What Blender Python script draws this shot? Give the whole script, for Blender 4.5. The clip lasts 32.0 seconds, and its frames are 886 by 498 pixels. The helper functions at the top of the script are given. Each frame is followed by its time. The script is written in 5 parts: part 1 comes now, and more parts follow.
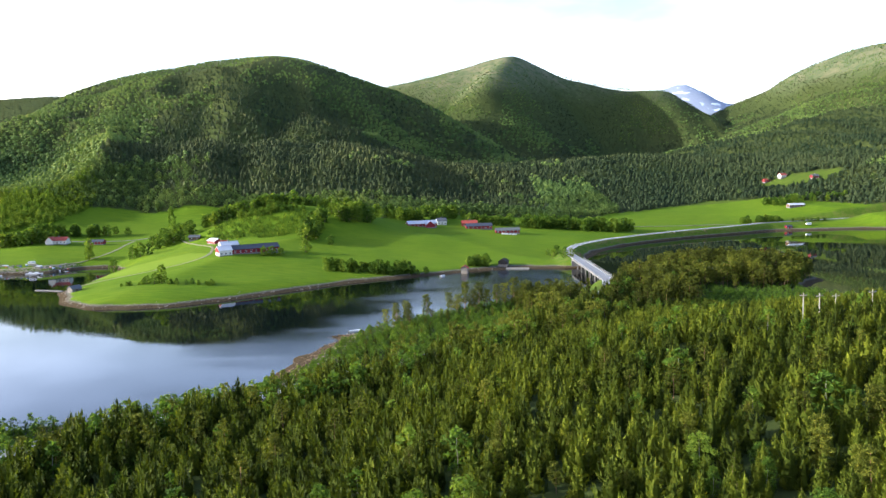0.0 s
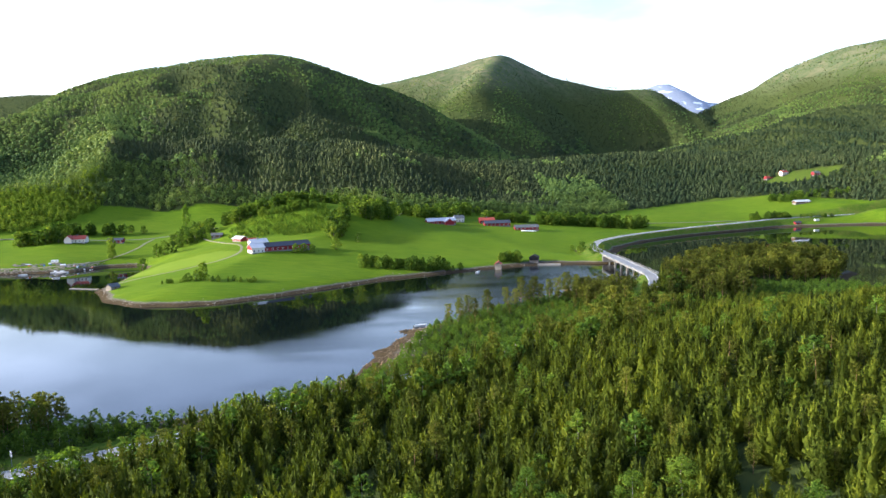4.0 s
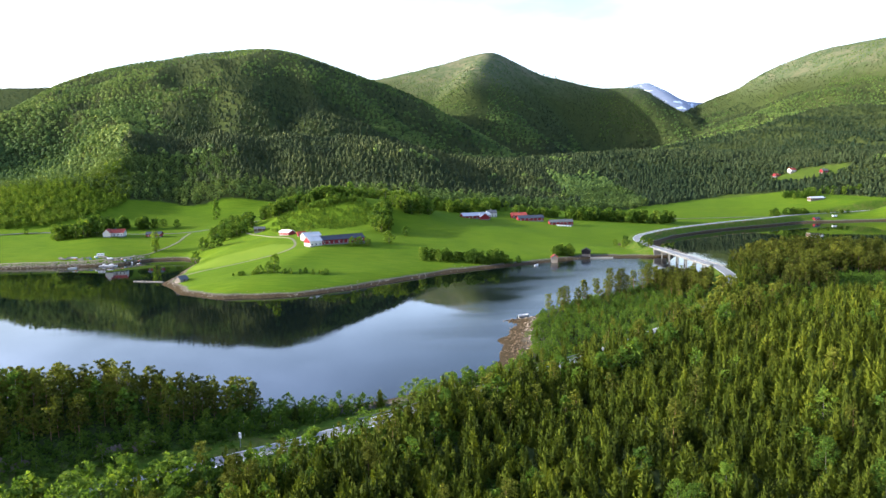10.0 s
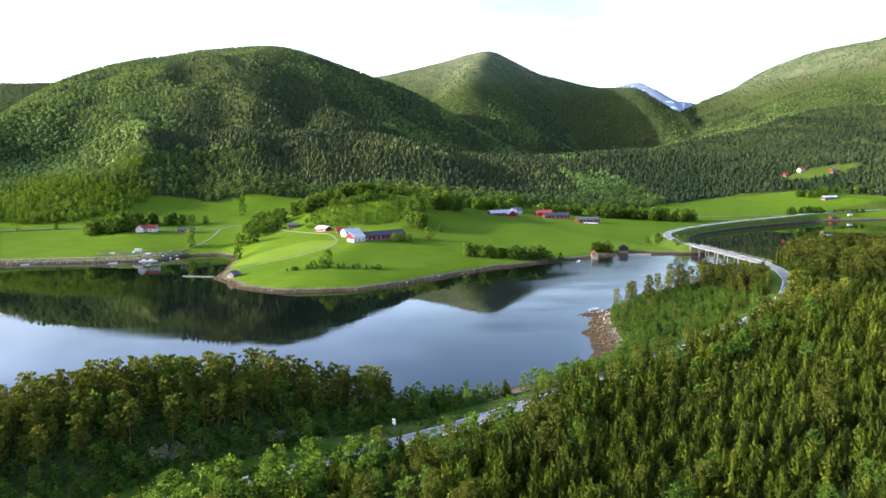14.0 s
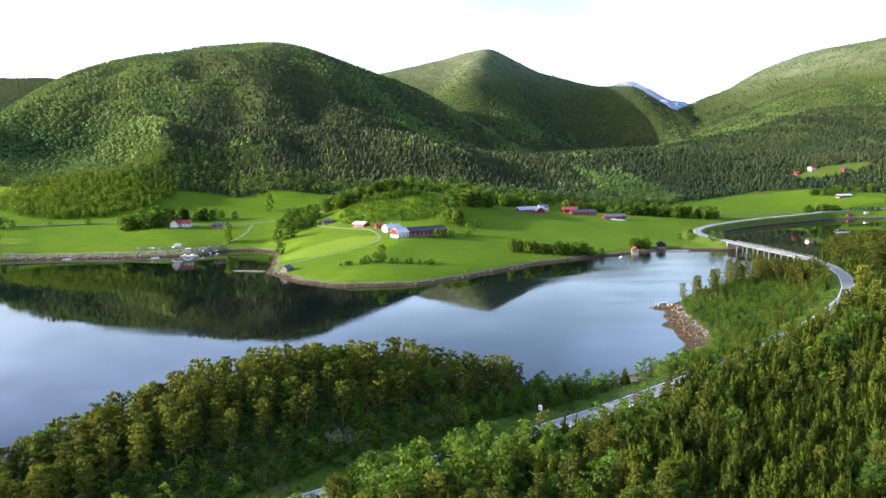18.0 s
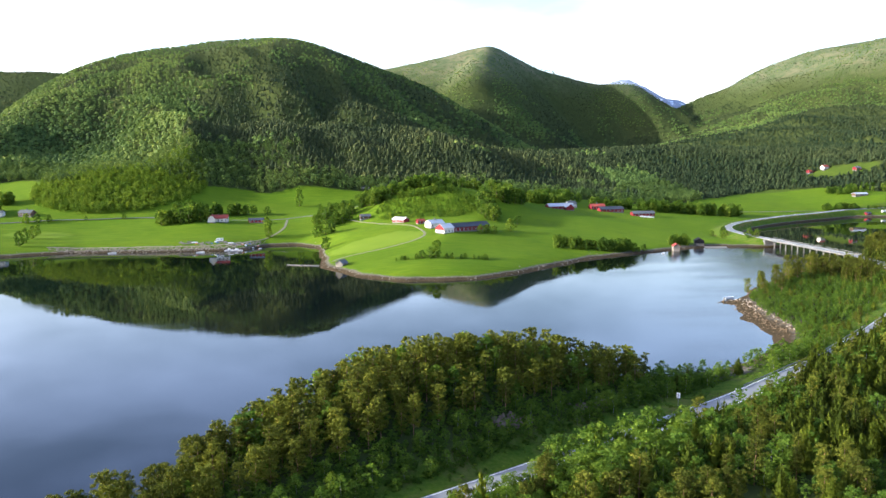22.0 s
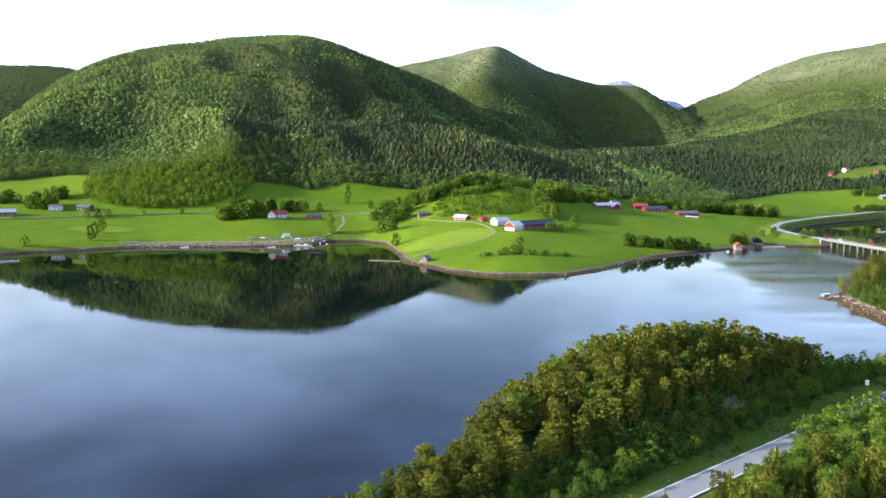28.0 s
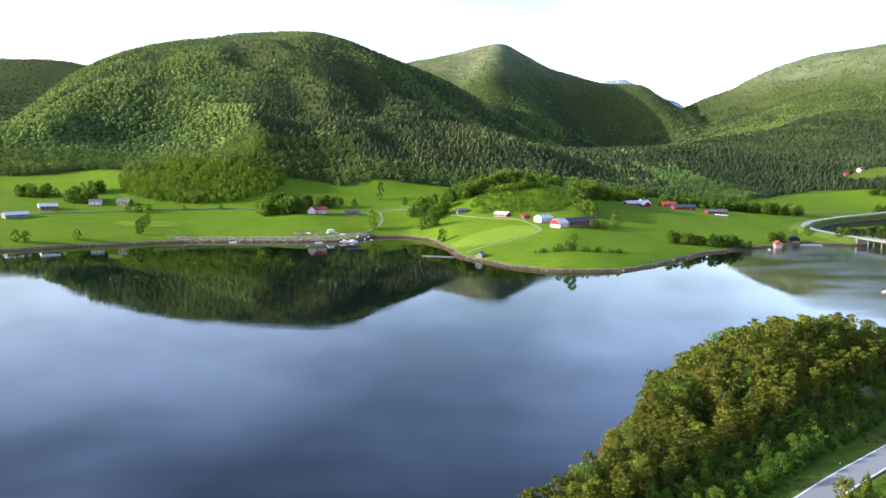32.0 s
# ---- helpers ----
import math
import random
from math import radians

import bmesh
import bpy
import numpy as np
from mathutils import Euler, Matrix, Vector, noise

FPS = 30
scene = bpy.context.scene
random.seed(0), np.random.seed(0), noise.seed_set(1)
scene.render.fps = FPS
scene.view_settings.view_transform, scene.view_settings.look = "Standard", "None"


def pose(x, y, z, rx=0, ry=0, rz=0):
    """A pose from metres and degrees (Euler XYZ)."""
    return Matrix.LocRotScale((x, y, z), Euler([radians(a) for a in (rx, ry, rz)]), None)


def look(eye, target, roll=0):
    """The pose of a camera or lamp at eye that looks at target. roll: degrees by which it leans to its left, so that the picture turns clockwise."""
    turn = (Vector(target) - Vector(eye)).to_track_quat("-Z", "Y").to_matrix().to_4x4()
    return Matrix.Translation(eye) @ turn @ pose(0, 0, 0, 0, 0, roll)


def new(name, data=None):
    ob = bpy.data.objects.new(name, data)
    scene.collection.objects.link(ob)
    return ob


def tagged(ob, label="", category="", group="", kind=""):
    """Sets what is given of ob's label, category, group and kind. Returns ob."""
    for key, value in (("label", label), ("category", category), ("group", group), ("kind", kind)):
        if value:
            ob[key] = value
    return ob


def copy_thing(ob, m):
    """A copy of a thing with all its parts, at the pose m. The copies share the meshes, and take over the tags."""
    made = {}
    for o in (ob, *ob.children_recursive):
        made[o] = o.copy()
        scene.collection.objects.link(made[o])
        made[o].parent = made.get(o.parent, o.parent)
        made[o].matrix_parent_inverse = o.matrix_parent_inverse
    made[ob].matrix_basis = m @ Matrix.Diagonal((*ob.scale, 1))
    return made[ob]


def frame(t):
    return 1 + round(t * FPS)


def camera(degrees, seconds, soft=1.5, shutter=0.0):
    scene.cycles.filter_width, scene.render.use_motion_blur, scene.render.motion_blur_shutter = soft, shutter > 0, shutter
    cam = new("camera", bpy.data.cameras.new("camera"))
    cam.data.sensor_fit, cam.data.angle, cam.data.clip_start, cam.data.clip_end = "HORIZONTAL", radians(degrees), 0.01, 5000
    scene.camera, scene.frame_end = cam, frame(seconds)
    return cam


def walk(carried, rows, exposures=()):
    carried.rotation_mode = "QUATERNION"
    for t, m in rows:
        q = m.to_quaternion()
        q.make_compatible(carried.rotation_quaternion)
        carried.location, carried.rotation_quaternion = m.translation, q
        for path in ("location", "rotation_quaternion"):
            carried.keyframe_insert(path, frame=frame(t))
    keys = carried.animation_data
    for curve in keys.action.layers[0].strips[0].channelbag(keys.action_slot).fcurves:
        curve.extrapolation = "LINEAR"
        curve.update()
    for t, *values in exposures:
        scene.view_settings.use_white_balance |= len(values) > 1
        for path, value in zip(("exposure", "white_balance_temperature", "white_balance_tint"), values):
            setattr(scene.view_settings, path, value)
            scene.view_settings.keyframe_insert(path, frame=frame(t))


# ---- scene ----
cam = camera(59.8, 32.0)
METRES, EYE, TILT, LEAN, TURN = 320.0, 68.6, -5.73, 1.49, 0.0
EXPOSURE = 1.50
ROWS = [
    (0.0, 0.0, 0.0, 0.0, 0.0, 0.0, -0.0),
    (0.5, -0.0146, -0.001, -0.0006, -0.22, -0.02, 0.05),
    (1.0, -0.0291, -0.0019, -0.0013, -0.43, -0.03, 0.09),
    (1.5, -0.0436, -0.0027, -0.0021, -0.64, -0.04, 0.12),
    (2.0, -0.0581, -0.0038, -0.0028, -0.85, -0.05, 0.15),
    (2.5, -0.0727, -0.0048, -0.0033, -1.05, -0.07, 0.2),
    (3.0, -0.0874, -0.0058, -0.0042, -1.24, -0.07, 0.21),
    (3.5, -0.1023, -0.0068, -0.0049, -1.42, -0.07, 0.24),
    (5.5, -0.1625, -0.0097, -0.0075, -2.16, -0.06, 0.28),
    (6.0, -0.1779, -0.0108, -0.0082, -2.35, -0.07, 0.27),
    (6.5, -0.1931, -0.0116, -0.0088, -2.53, -0.09, 0.27),
    (7.0, -0.2083, -0.0122, -0.0096, -2.71, -0.12, 0.27),
    (7.5, -0.2236, -0.0132, -0.0101, -2.87, -0.15, 0.29),
    (8.0, -0.2389, -0.0139, -0.0108, -3.04, -0.17, 0.3),
    (8.5, -0.2543, -0.0148, -0.0115, -3.2, -0.19, 0.27),
    (9.0, -0.2696, -0.0158, -0.0121, -3.36, -0.22, 0.25),
    (9.5, -0.285, -0.0169, -0.0125, -3.51, -0.26, 0.23),
    (10.0, -0.3004, -0.0178, -0.0135, -3.66, -0.27, 0.19),
    (10.5, -0.3157, -0.0192, -0.014, -3.8, -0.28, 0.19),
    (11.0, -0.3311, -0.0202, -0.0146, -3.93, -0.27, 0.16),
    (11.5, -0.3465, -0.0214, -0.0151, -4.06, -0.28, 0.15),
    (12.0, -0.362, -0.0228, -0.0156, -4.2, -0.3, 0.14),
    (12.5, -0.3777, -0.024, -0.0162, -4.33, -0.32, 0.09),
    (13.0, -0.3933, -0.0251, -0.0169, -4.46, -0.35, 0.05),
    (13.5, -0.409, -0.0262, -0.0174, -4.59, -0.38, 0.02),
    (14.0, -0.4246, -0.0272, -0.018, -4.73, -0.39, -0.01),
    (14.5, -0.4403, -0.0283, -0.0186, -4.86, -0.4, -0.03),
    (16.5, -0.5024, -0.0316, -0.021, -5.37, -0.5, -0.1),
    (17.0, -0.5181, -0.0324, -0.0216, -5.49, -0.53, -0.13),
    (17.5, -0.5337, -0.0333, -0.0221, -5.6, -0.55, -0.16),
    (18.0, -0.5492, -0.0343, -0.0228, -5.7, -0.56, -0.17),
    (18.5, -0.5649, -0.0355, -0.0234, -5.79, -0.58, -0.19),
    (19.0, -0.5805, -0.0366, -0.0238, -5.88, -0.61, -0.23),
    (19.5, -0.5962, -0.0377, -0.0243, -5.98, -0.64, -0.27),
    (20.0, -0.6119, -0.0387, -0.0248, -6.09, -0.66, -0.3),
    (20.5, -0.6278, -0.0399, -0.0251, -6.21, -0.69, -0.32),
    (21.0, -0.6437, -0.0411, -0.0255, -6.33, -0.72, -0.33),
    (21.5, -0.6597, -0.0422, -0.0259, -6.43, -0.76, -0.37),
    (22.0, -0.6756, -0.0432, -0.0263, -6.53, -0.79, -0.42),
    (22.5, -0.6915, -0.0445, -0.0267, -6.62, -0.83, -0.47),
    (23.0, -0.7074, -0.0456, -0.0271, -6.72, -0.85, -0.51),
    (23.5, -0.7234, -0.0468, -0.0276, -6.81, -0.88, -0.54),
    (24.0, -0.7394, -0.0483, -0.028, -6.9, -0.9, -0.57),
    (24.5, -0.7554, -0.0495, -0.0285, -6.99, -0.91, -0.61),
    (25.0, -0.7712, -0.0507, -0.0291, -7.07, -0.92, -0.65),
    (25.5, -0.7873, -0.0521, -0.0295, -7.15, -0.92, -0.7),
    (27.5, -0.8513, -0.0552, -0.0318, -7.45, -0.88, -0.88),
    (28.0, -0.8674, -0.0563, -0.0323, -7.53, -0.88, -0.92),
    (28.5, -0.8836, -0.0575, -0.0327, -7.62, -0.91, -0.96),
    (29.0, -0.8997, -0.0586, -0.0332, -7.72, -0.94, -1.0),
    (29.5, -0.9159, -0.0594, -0.0337, -7.8, -0.97, -1.04),
    (30.0, -0.9321, -0.0603, -0.0342, -7.89, -1.0, -1.08),
    (30.5, -0.9484, -0.0614, -0.0345, -7.96, -1.03, -1.12),
    (31.0, -0.9646, -0.0623, -0.0351, -8.03, -1.05, -1.16),
    (31.5, -0.9808, -0.063, -0.0356, -8.1, -1.07, -1.21),
    (32.0, -0.9972, -0.0638, -0.0362, -8.17, -1.09, -1.26),
]


walk(cam, [(t, pose(0, 0, EYE, TILT, LEAN, TURN) @ pose(METRES * x, METRES * y, METRES * z, 90 + pitch, roll, yaw)) for t, x, y, z, yaw, pitch, roll in ROWS],
     exposures=[(0.0, EXPOSURE, 5600, 10), (32.0, EXPOSURE, 5600, 10)])

# ---- daylight: a low evening sun from the west, under thin bright cloud ----
SUN_HIGH, SUN_SIDE = 17.0, 266.0          # degrees above the horizon; compass bearing with +y as north
world = bpy.data.worlds.new("sky")
scene.world = world
world.use_nodes = True
wn = world.node_tree.nodes
sky = wn.new("ShaderNodeTexSky")
sky.sky_type, sky.sun_disc = "NISHITA", False
sky.sun_elevation, sky.sun_rotation = radians(SUN_HIGH), radians(SUN_SIDE)
sky.air_density, sky.dust_density, sky.ozone_density, sky.altitude = 1.0, 2.0, 1.0, 60
wl = world.node_tree.links
veil_map, veil, veil_gain, veil_mix = wn.new("ShaderNodeMapping"), wn.new("ShaderNodeTexNoise"), wn.new("ShaderNodeValToRGB"), wn.new("ShaderNodeMix")
veil_map.inputs["Scale"].default_value = (1.0, 1.0, 3.2)
veil.inputs["Scale"].default_value, veil.inputs["Detail"].default_value = 3.0, 5.0
veil_gain.color_ramp.elements[0].position, veil_gain.color_ramp.elements[0].color = 0.36, (1.34, 1.30, 1.34, 1)
veil_gain.color_ramp.elements[1].position, veil_gain.color_ramp.elements[1].color = 0.60, (2.42, 2.22, 2.26, 1)
veil_mix.data_type, veil_mix.blend_type = "RGBA", "MULTIPLY"
veil_mix.inputs[0].default_value = 1.0
wl.new(wn.new("ShaderNodeTexCoord").outputs["Generated"], veil_map.inputs[0])
wl.new(veil_map.outputs[0], veil.inputs["Vector"])
wl.new(veil.outputs[0], veil_gain.inputs[0])
wl.new(sky.outputs[0], veil_mix.inputs[6])
wl.new(veil_gain.outputs[0], veil_mix.inputs[7])
# the thin cloud is brightest low down, where one looks along it
height, low_glow, glow_mix = wn.new("ShaderNodeSeparateXYZ"), wn.new("ShaderNodeValToRGB"), wn.new("ShaderNodeMix")
for e, (p, v) in zip([low_glow.color_ramp.elements[0], low_glow.color_ramp.elements[1], low_glow.color_ramp.elements.new(0.5)], ((0.12, (1.36, 1.24, 1.16)), (0.75, (0.46, 0.48, 0.56)), (0.36, (1.03, 0.99, 1.05)))):
    e.position, e.color = p, (*v, 1)
glow_mix.data_type, glow_mix.blend_type = "RGBA", "MULTIPLY"
glow_mix.inputs[0].default_value = 1.0
wl.new(wn["Texture Coordinate"].outputs["Generated"], height.inputs[0])
wl.new(height.outputs[2], low_glow.inputs[0])
wl.new(veil_mix.outputs[2], glow_mix.inputs[6])
wl.new(low_glow.outputs[0], glow_mix.inputs[7])
wl.new(glow_mix.outputs[2], wn["Background"].inputs[0])
wn["Background"].inputs[1].default_value = 0.10
sun_lamp = bpy.data.lights.new("sun", "SUN")
sun_lamp.energy, sun_lamp.angle, sun_lamp.color = 5.0, radians(0.6), (0.955, 0.90, 0.69)
_e, _b = radians(SUN_HIGH), radians(SUN_SIDE)
toward_sun = Vector((math.cos(_e) * math.sin(_b), math.cos(_e) * math.cos(_b), math.sin(_e)))
sun_ob = new("sun", sun_lamp)
sun_ob.matrix_world = look(toward_sun * 900, (0, 0, 0))


# ---- materials ----
def shader(name, rough_=0.8, metal=0.0):
    m = bpy.data.materials.new(name)
    m.use_nodes = True
    b = m.node_tree.nodes["Principled BSDF"]
    b.inputs["Roughness"].default_value, b.inputs["Metallic"].default_value = rough_, metal
    return m, m.node_tree.nodes, m.node_tree.links, b


def noise_node(n, l, scale, detail=4.0, rough_=0.6, stretch=None, space="Object"):
    c = n.new("ShaderNodeNewGeometry" if space == "World" else "ShaderNodeTexCoord")
    t = n.new("ShaderNodeTexNoise")
    t.inputs["Scale"].default_value, t.inputs["Detail"].default_value, t.inputs["Roughness"].default_value = scale, detail, rough_
    src = c.outputs["Position" if space == "World" else "Object"]
    if stretch:
        mp = n.new("ShaderNodeMapping")
        mp.inputs["Scale"].default_value = stretch
        l.new(src, mp.inputs[0])
        src = mp.outputs[0]
    l.new(src, t.inputs["Vector"])
    return t.outputs[0]


def ramp(n, l, fac, stops):
    r = n.new("ShaderNodeValToRGB")
    while len(r.color_ramp.elements) < len(stops):
        r.color_ramp.elements.new(0.5)
    for e, (p, c) in zip(r.color_ramp.elements, stops):
        e.position, e.color = p, (*c, 1) if len(c) == 3 else c
    l.new(fac, r.inputs[0])
    return r.outputs[0]


def mix(n, l, fac, a, b, how="MIX"):
    x = n.new("ShaderNodeMix")
    x.data_type, x.blend_type = "RGBA", how
    for sock, v in ((x.inputs[0], fac), (x.inputs[6], a), (x.inputs[7], b)):
        if isinstance(v, (int, float)):
            sock.default_value = v
        elif isinstance(v, tuple):
            sock.default_value = (*v, 1)
        else:
            l.new(v, sock)
    return x.outputs[2]


def calc(n, l, how, a, b=0.0, clamp=False):
    x = n.new("ShaderNodeMath")
    x.operation, x.use_clamp = how, clamp
    for sock, v in zip(x.inputs, (a, b)):
        if isinstance(v, (int, float)):
            sock.default_value = v
        else:
            l.new(v, sock)
    return x.outputs[0]


def band(n, l, v, lo, hi):
    r = n.new("ShaderNodeMapRange")
    r.inputs[1].default_value, r.inputs[2].default_value = lo, hi
    l.new(v, r.inputs[0])
    return r.outputs[0]


def relief(n, l, b, height, strength, distance):
    x = n.new("ShaderNodeBump")
    x.inputs["Strength"].default_value, x.inputs["Distance"].default_value = strength, distance
    l.new(height, x.inputs["Height"])
    l.new(x.outputs[0], b.inputs["Normal"])


def attribute(n, name):
    a = n.new("ShaderNodeAttribute")
    a.attribute_name = name
    return a.outputs["Fac"]


def leaf_material(name, stops, joined, through_light=0.3, mottle=0.34):
    """Foliage: each tree has its own shade, each spray a little of its own, and some light comes through."""
    m, n, l, b = shader(name, 0.75)
    own = attribute(n, "tint") if joined else n.new("ShaderNodeObjectInfo").outputs["Random"]
    spray = n.new("ShaderNodeNewGeometry").outputs["Random Per Island"]
    v = calc(n, l, "ADD", calc(n, l, "MULTIPLY", own, 1 - mottle), calc(n, l, "MULTIPLY", spray, mottle))
    col = ramp(n, l, v, stops)
    l.new(col, b.inputs["Base Color"])
    b.inputs["Specular IOR Level"].default_value = 0.08
    t = n.new("ShaderNodeBsdfTranslucent")
    l.new(mix(n, l, 1.0, col, (1.25, 1.2, 0.55), "MULTIPLY"), t.inputs[0])
    s = n.new("ShaderNodeMixShader")
    s.inputs[0].default_value = through_light
    l.new(b.outputs[0], s.inputs[1])
    l.new(t.outputs[0], s.inputs[2])
    l.new(s.outputs[0], n["Material Output"].inputs[0])
    return m


def plain(name, colour, rough_=0.8, vary=0.25, scale=1.5, metal=0.0, bump_=0.0, stretch=None):
    """A surface with fine grain, broad staining and a little relief."""
    m, n, l, b = shader(name, rough_, metal)
    b.inputs["Specular IOR Level"].default_value = 0.2 if rough_ > 0.5 else 0.5
    fine, broad = noise_node(n, l, scale * 6, 5, 0.7, stretch), noise_node(n, l, scale * 0.4, 3, 0.5)
    dark, light = tuple(c * (1 - vary) for c in colour), tuple(min(1, c * (1 + vary)) for c in colour)
    l.new(mix(n, l, 0.5, ramp(n, l, fine, [(0.3, dark), (0.7, light)]), ramp(n, l, broad, [(0.3, dark), (0.7, light)])), b.inputs["Base Color"])
    if bump_:
        relief(n, l, b, fine, 0.6, bump_)
    return m


SPRUCE_STOPS = [(0.0, (0.014, 0.022, 0.003)), (0.45, (0.048, 0.064, 0.005)), (0.8, (0.088, 0.106, 0.007)), (1.0, (0.124, 0.140, 0.010))]
PINE_STOPS = [(0.0, (0.028, 0.034, 0.005)), (0.5, (0.082, 0.093, 0.010)), (1.0, (0.136, 0.144, 0.016))]
BIRCH_STOPS = [(0.0, (0.034, 0.066, 0.010)), (0.5, (0.082, 0.138, 0.016)), (1.0, (0.150, 0.200, 0.022))]
# far foliage is bluer than near: distance haze is put into its colour
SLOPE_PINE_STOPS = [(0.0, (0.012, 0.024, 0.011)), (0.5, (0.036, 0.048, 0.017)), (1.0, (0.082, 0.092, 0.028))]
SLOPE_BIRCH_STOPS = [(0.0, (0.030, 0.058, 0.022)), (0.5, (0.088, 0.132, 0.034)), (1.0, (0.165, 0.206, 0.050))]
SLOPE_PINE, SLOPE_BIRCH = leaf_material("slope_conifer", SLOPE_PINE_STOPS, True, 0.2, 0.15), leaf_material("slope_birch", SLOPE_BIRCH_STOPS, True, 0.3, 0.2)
SPRUCE_LEAF, SPRUCE_MASS = leaf_material("spruce_needles", SPRUCE_STOPS, False), leaf_material("spruce_needles_massed", SPRUCE_STOPS, True)
PINE_LEAF, PINE_MASS = leaf_material("pine_needles", PINE_STOPS, False), leaf_material("pine_needles_massed", PINE_STOPS, True)
BIRCH_LEAF, BIRCH_MASS = leaf_material("birch_leaves", BIRCH_STOPS, False, 0.5), leaf_material("birch_leaves_massed", BIRCH_STOPS, True, 0.5)
BARK = plain("grey_brown_bark", (0.14, 0.105, 0.075), 0.9, 0.4, 3.0)
PINE_BARK = plain("rust_pine_bark", (0.22, 0.125, 0.07), 0.9, 0.4, 3.0)
BIRCH_BARK = plain("pale_birch_bark", (0.22, 0.20, 0.17), 0.8, 0.4, 3.0)


def ground_material():
    m, n, l, b = shader("ground", 0.95)
    geo = n.new("ShaderNodeNewGeometry")
    xyz = n.new("ShaderNodeSeparateXYZ")
    l.new(geo.outputs["Position"], xyz.inputs[0])
    fine, mid, broad = noise_node(n, l, 0.9, 6, 0.7, None, "World"), noise_node(n, l, 0.06, 5, 0.6, None, "World"), noise_node(n, l, 0.011, 4, 0.55, None, "World")
    grass = mix(n, l, 0.45, ramp(n, l, mid, [(0.3, (0.050, 0.092, 0.005)), (0.7, (0.096, 0.148, 0.007))]),
                ramp(n, l, broad, [(0.35, (0.046, 0.094, 0.005)), (0.5, (0.090, 0.134, 0.007)), (0.65, (0.126, 0.162, 0.009))]))
    grass = mix(n, l, 0.35, grass, ramp(n, l, fine, [(0.25, (0.026, 0.064, 0.004)), (0.75, (0.094, 0.156, 0.010))]))
    lanes = noise_node(n, l, 0.22, 3, 0.5, (0.35, 3.0, 1.0), "World")
    grass = mix(n, l, 0.30, grass, ramp(n, l, lanes, [(0.35, (0.048, 0.096, 0.005)), (0.65, (0.126, 0.166, 0.009))]))
    hay = mix(n, l, mid, (0.100, 0.158, 0.012), (0.140, 0.182, 0.020))
    grass = mix(n, l, attribute(n, "hay"), grass, hay)
    floor_ = mix(n, l, mid, (0.022, 0.034, 0.010), (0.060, 0.072, 0.020))
    heath = mix(n, l, 0.5, ramp(n, l, mid, [(0.35, (0.042, 0.068, 0.026)), (0.6, (0.104, 0.108, 0.060))]), ramp(n, l, noise_node(n, l, 0.022, 6, 0.7, None, 'World'), [(0.38, (0.046, 0.074, 0.028)), (0.5, (0.084, 0.102, 0.050)), (0.60, (0.150, 0.134, 0.086))]))
    wild = mix(n, l, attribute(n, "heath"), floor_, heath)
    col = mix(n, l, attribute(n, "field"), wild, grass)
    verge = mix(n, l, 0.5, ramp(n, l, fine, [(0.35, (0.026, 0.062, 0.006)), (0.65, (0.098, 0.118, 0.020))]), ramp(n, l, noise_node(n, l, 0.16, 5, 0.65, None, 'World'), [(0.35, (0.030, 0.072, 0.006)), (0.5, (0.070, 0.110, 0.010)), (0.66, (0.110, 0.096, 0.034))]))
    col = mix(n, l, attribute(n, "verge"), col, verge)
    stone = ramp(n, l, fine, [(0.3, (0.045, 0.040, 0.032)), (0.62, (0.14, 0.125, 0.10)), (0.8, (0.25, 0.23, 0.19))])
    edge = calc(n, l, "ADD", xyz.outputs[2], calc(n, l, "MULTIPLY", calc(n, l, "SUBTRACT", mid, 0.5), 1.6))
    col = mix(n, l, calc(n, l, "MULTIPLY", attribute(n, "beach"), calc(n, l, "SUBTRACT", 1.0, band(n, l, edge, 1.55, 1.95))), col, stone)
    weed = ramp(n, l, fine, [(0.3, (0.024, 0.018, 0.010)), (0.7, (0.078, 0.056, 0.030))])
    col = mix(n, l, calc(n, l, "SUBTRACT", 1.0, band(n, l, edge, 1.0, 1.45)), col, weed)
    snow = calc(n, l, "MULTIPLY", attribute(n, "snow"), band(n, l, noise_node(n, l, 0.010, 6, 0.65, (1, 1, 2.2), "World"), 0.575, 0.60))
    col = mix(n, l, attribute(n, "snow"), col, mix(n, l, mid, (0.17, 0.20, 0.26), (0.26, 0.29, 0.36)))
    col = mix(n, l, snow, col, (0.62, 0.68, 0.76))
    l.new(col, b.inputs["Base Color"])
    b.inputs["Specular IOR Level"].default_value = 0.02
    relief(n, l, b, mix(n, l, 0.4, fine, mid), 0.5, 0.35)
    return m


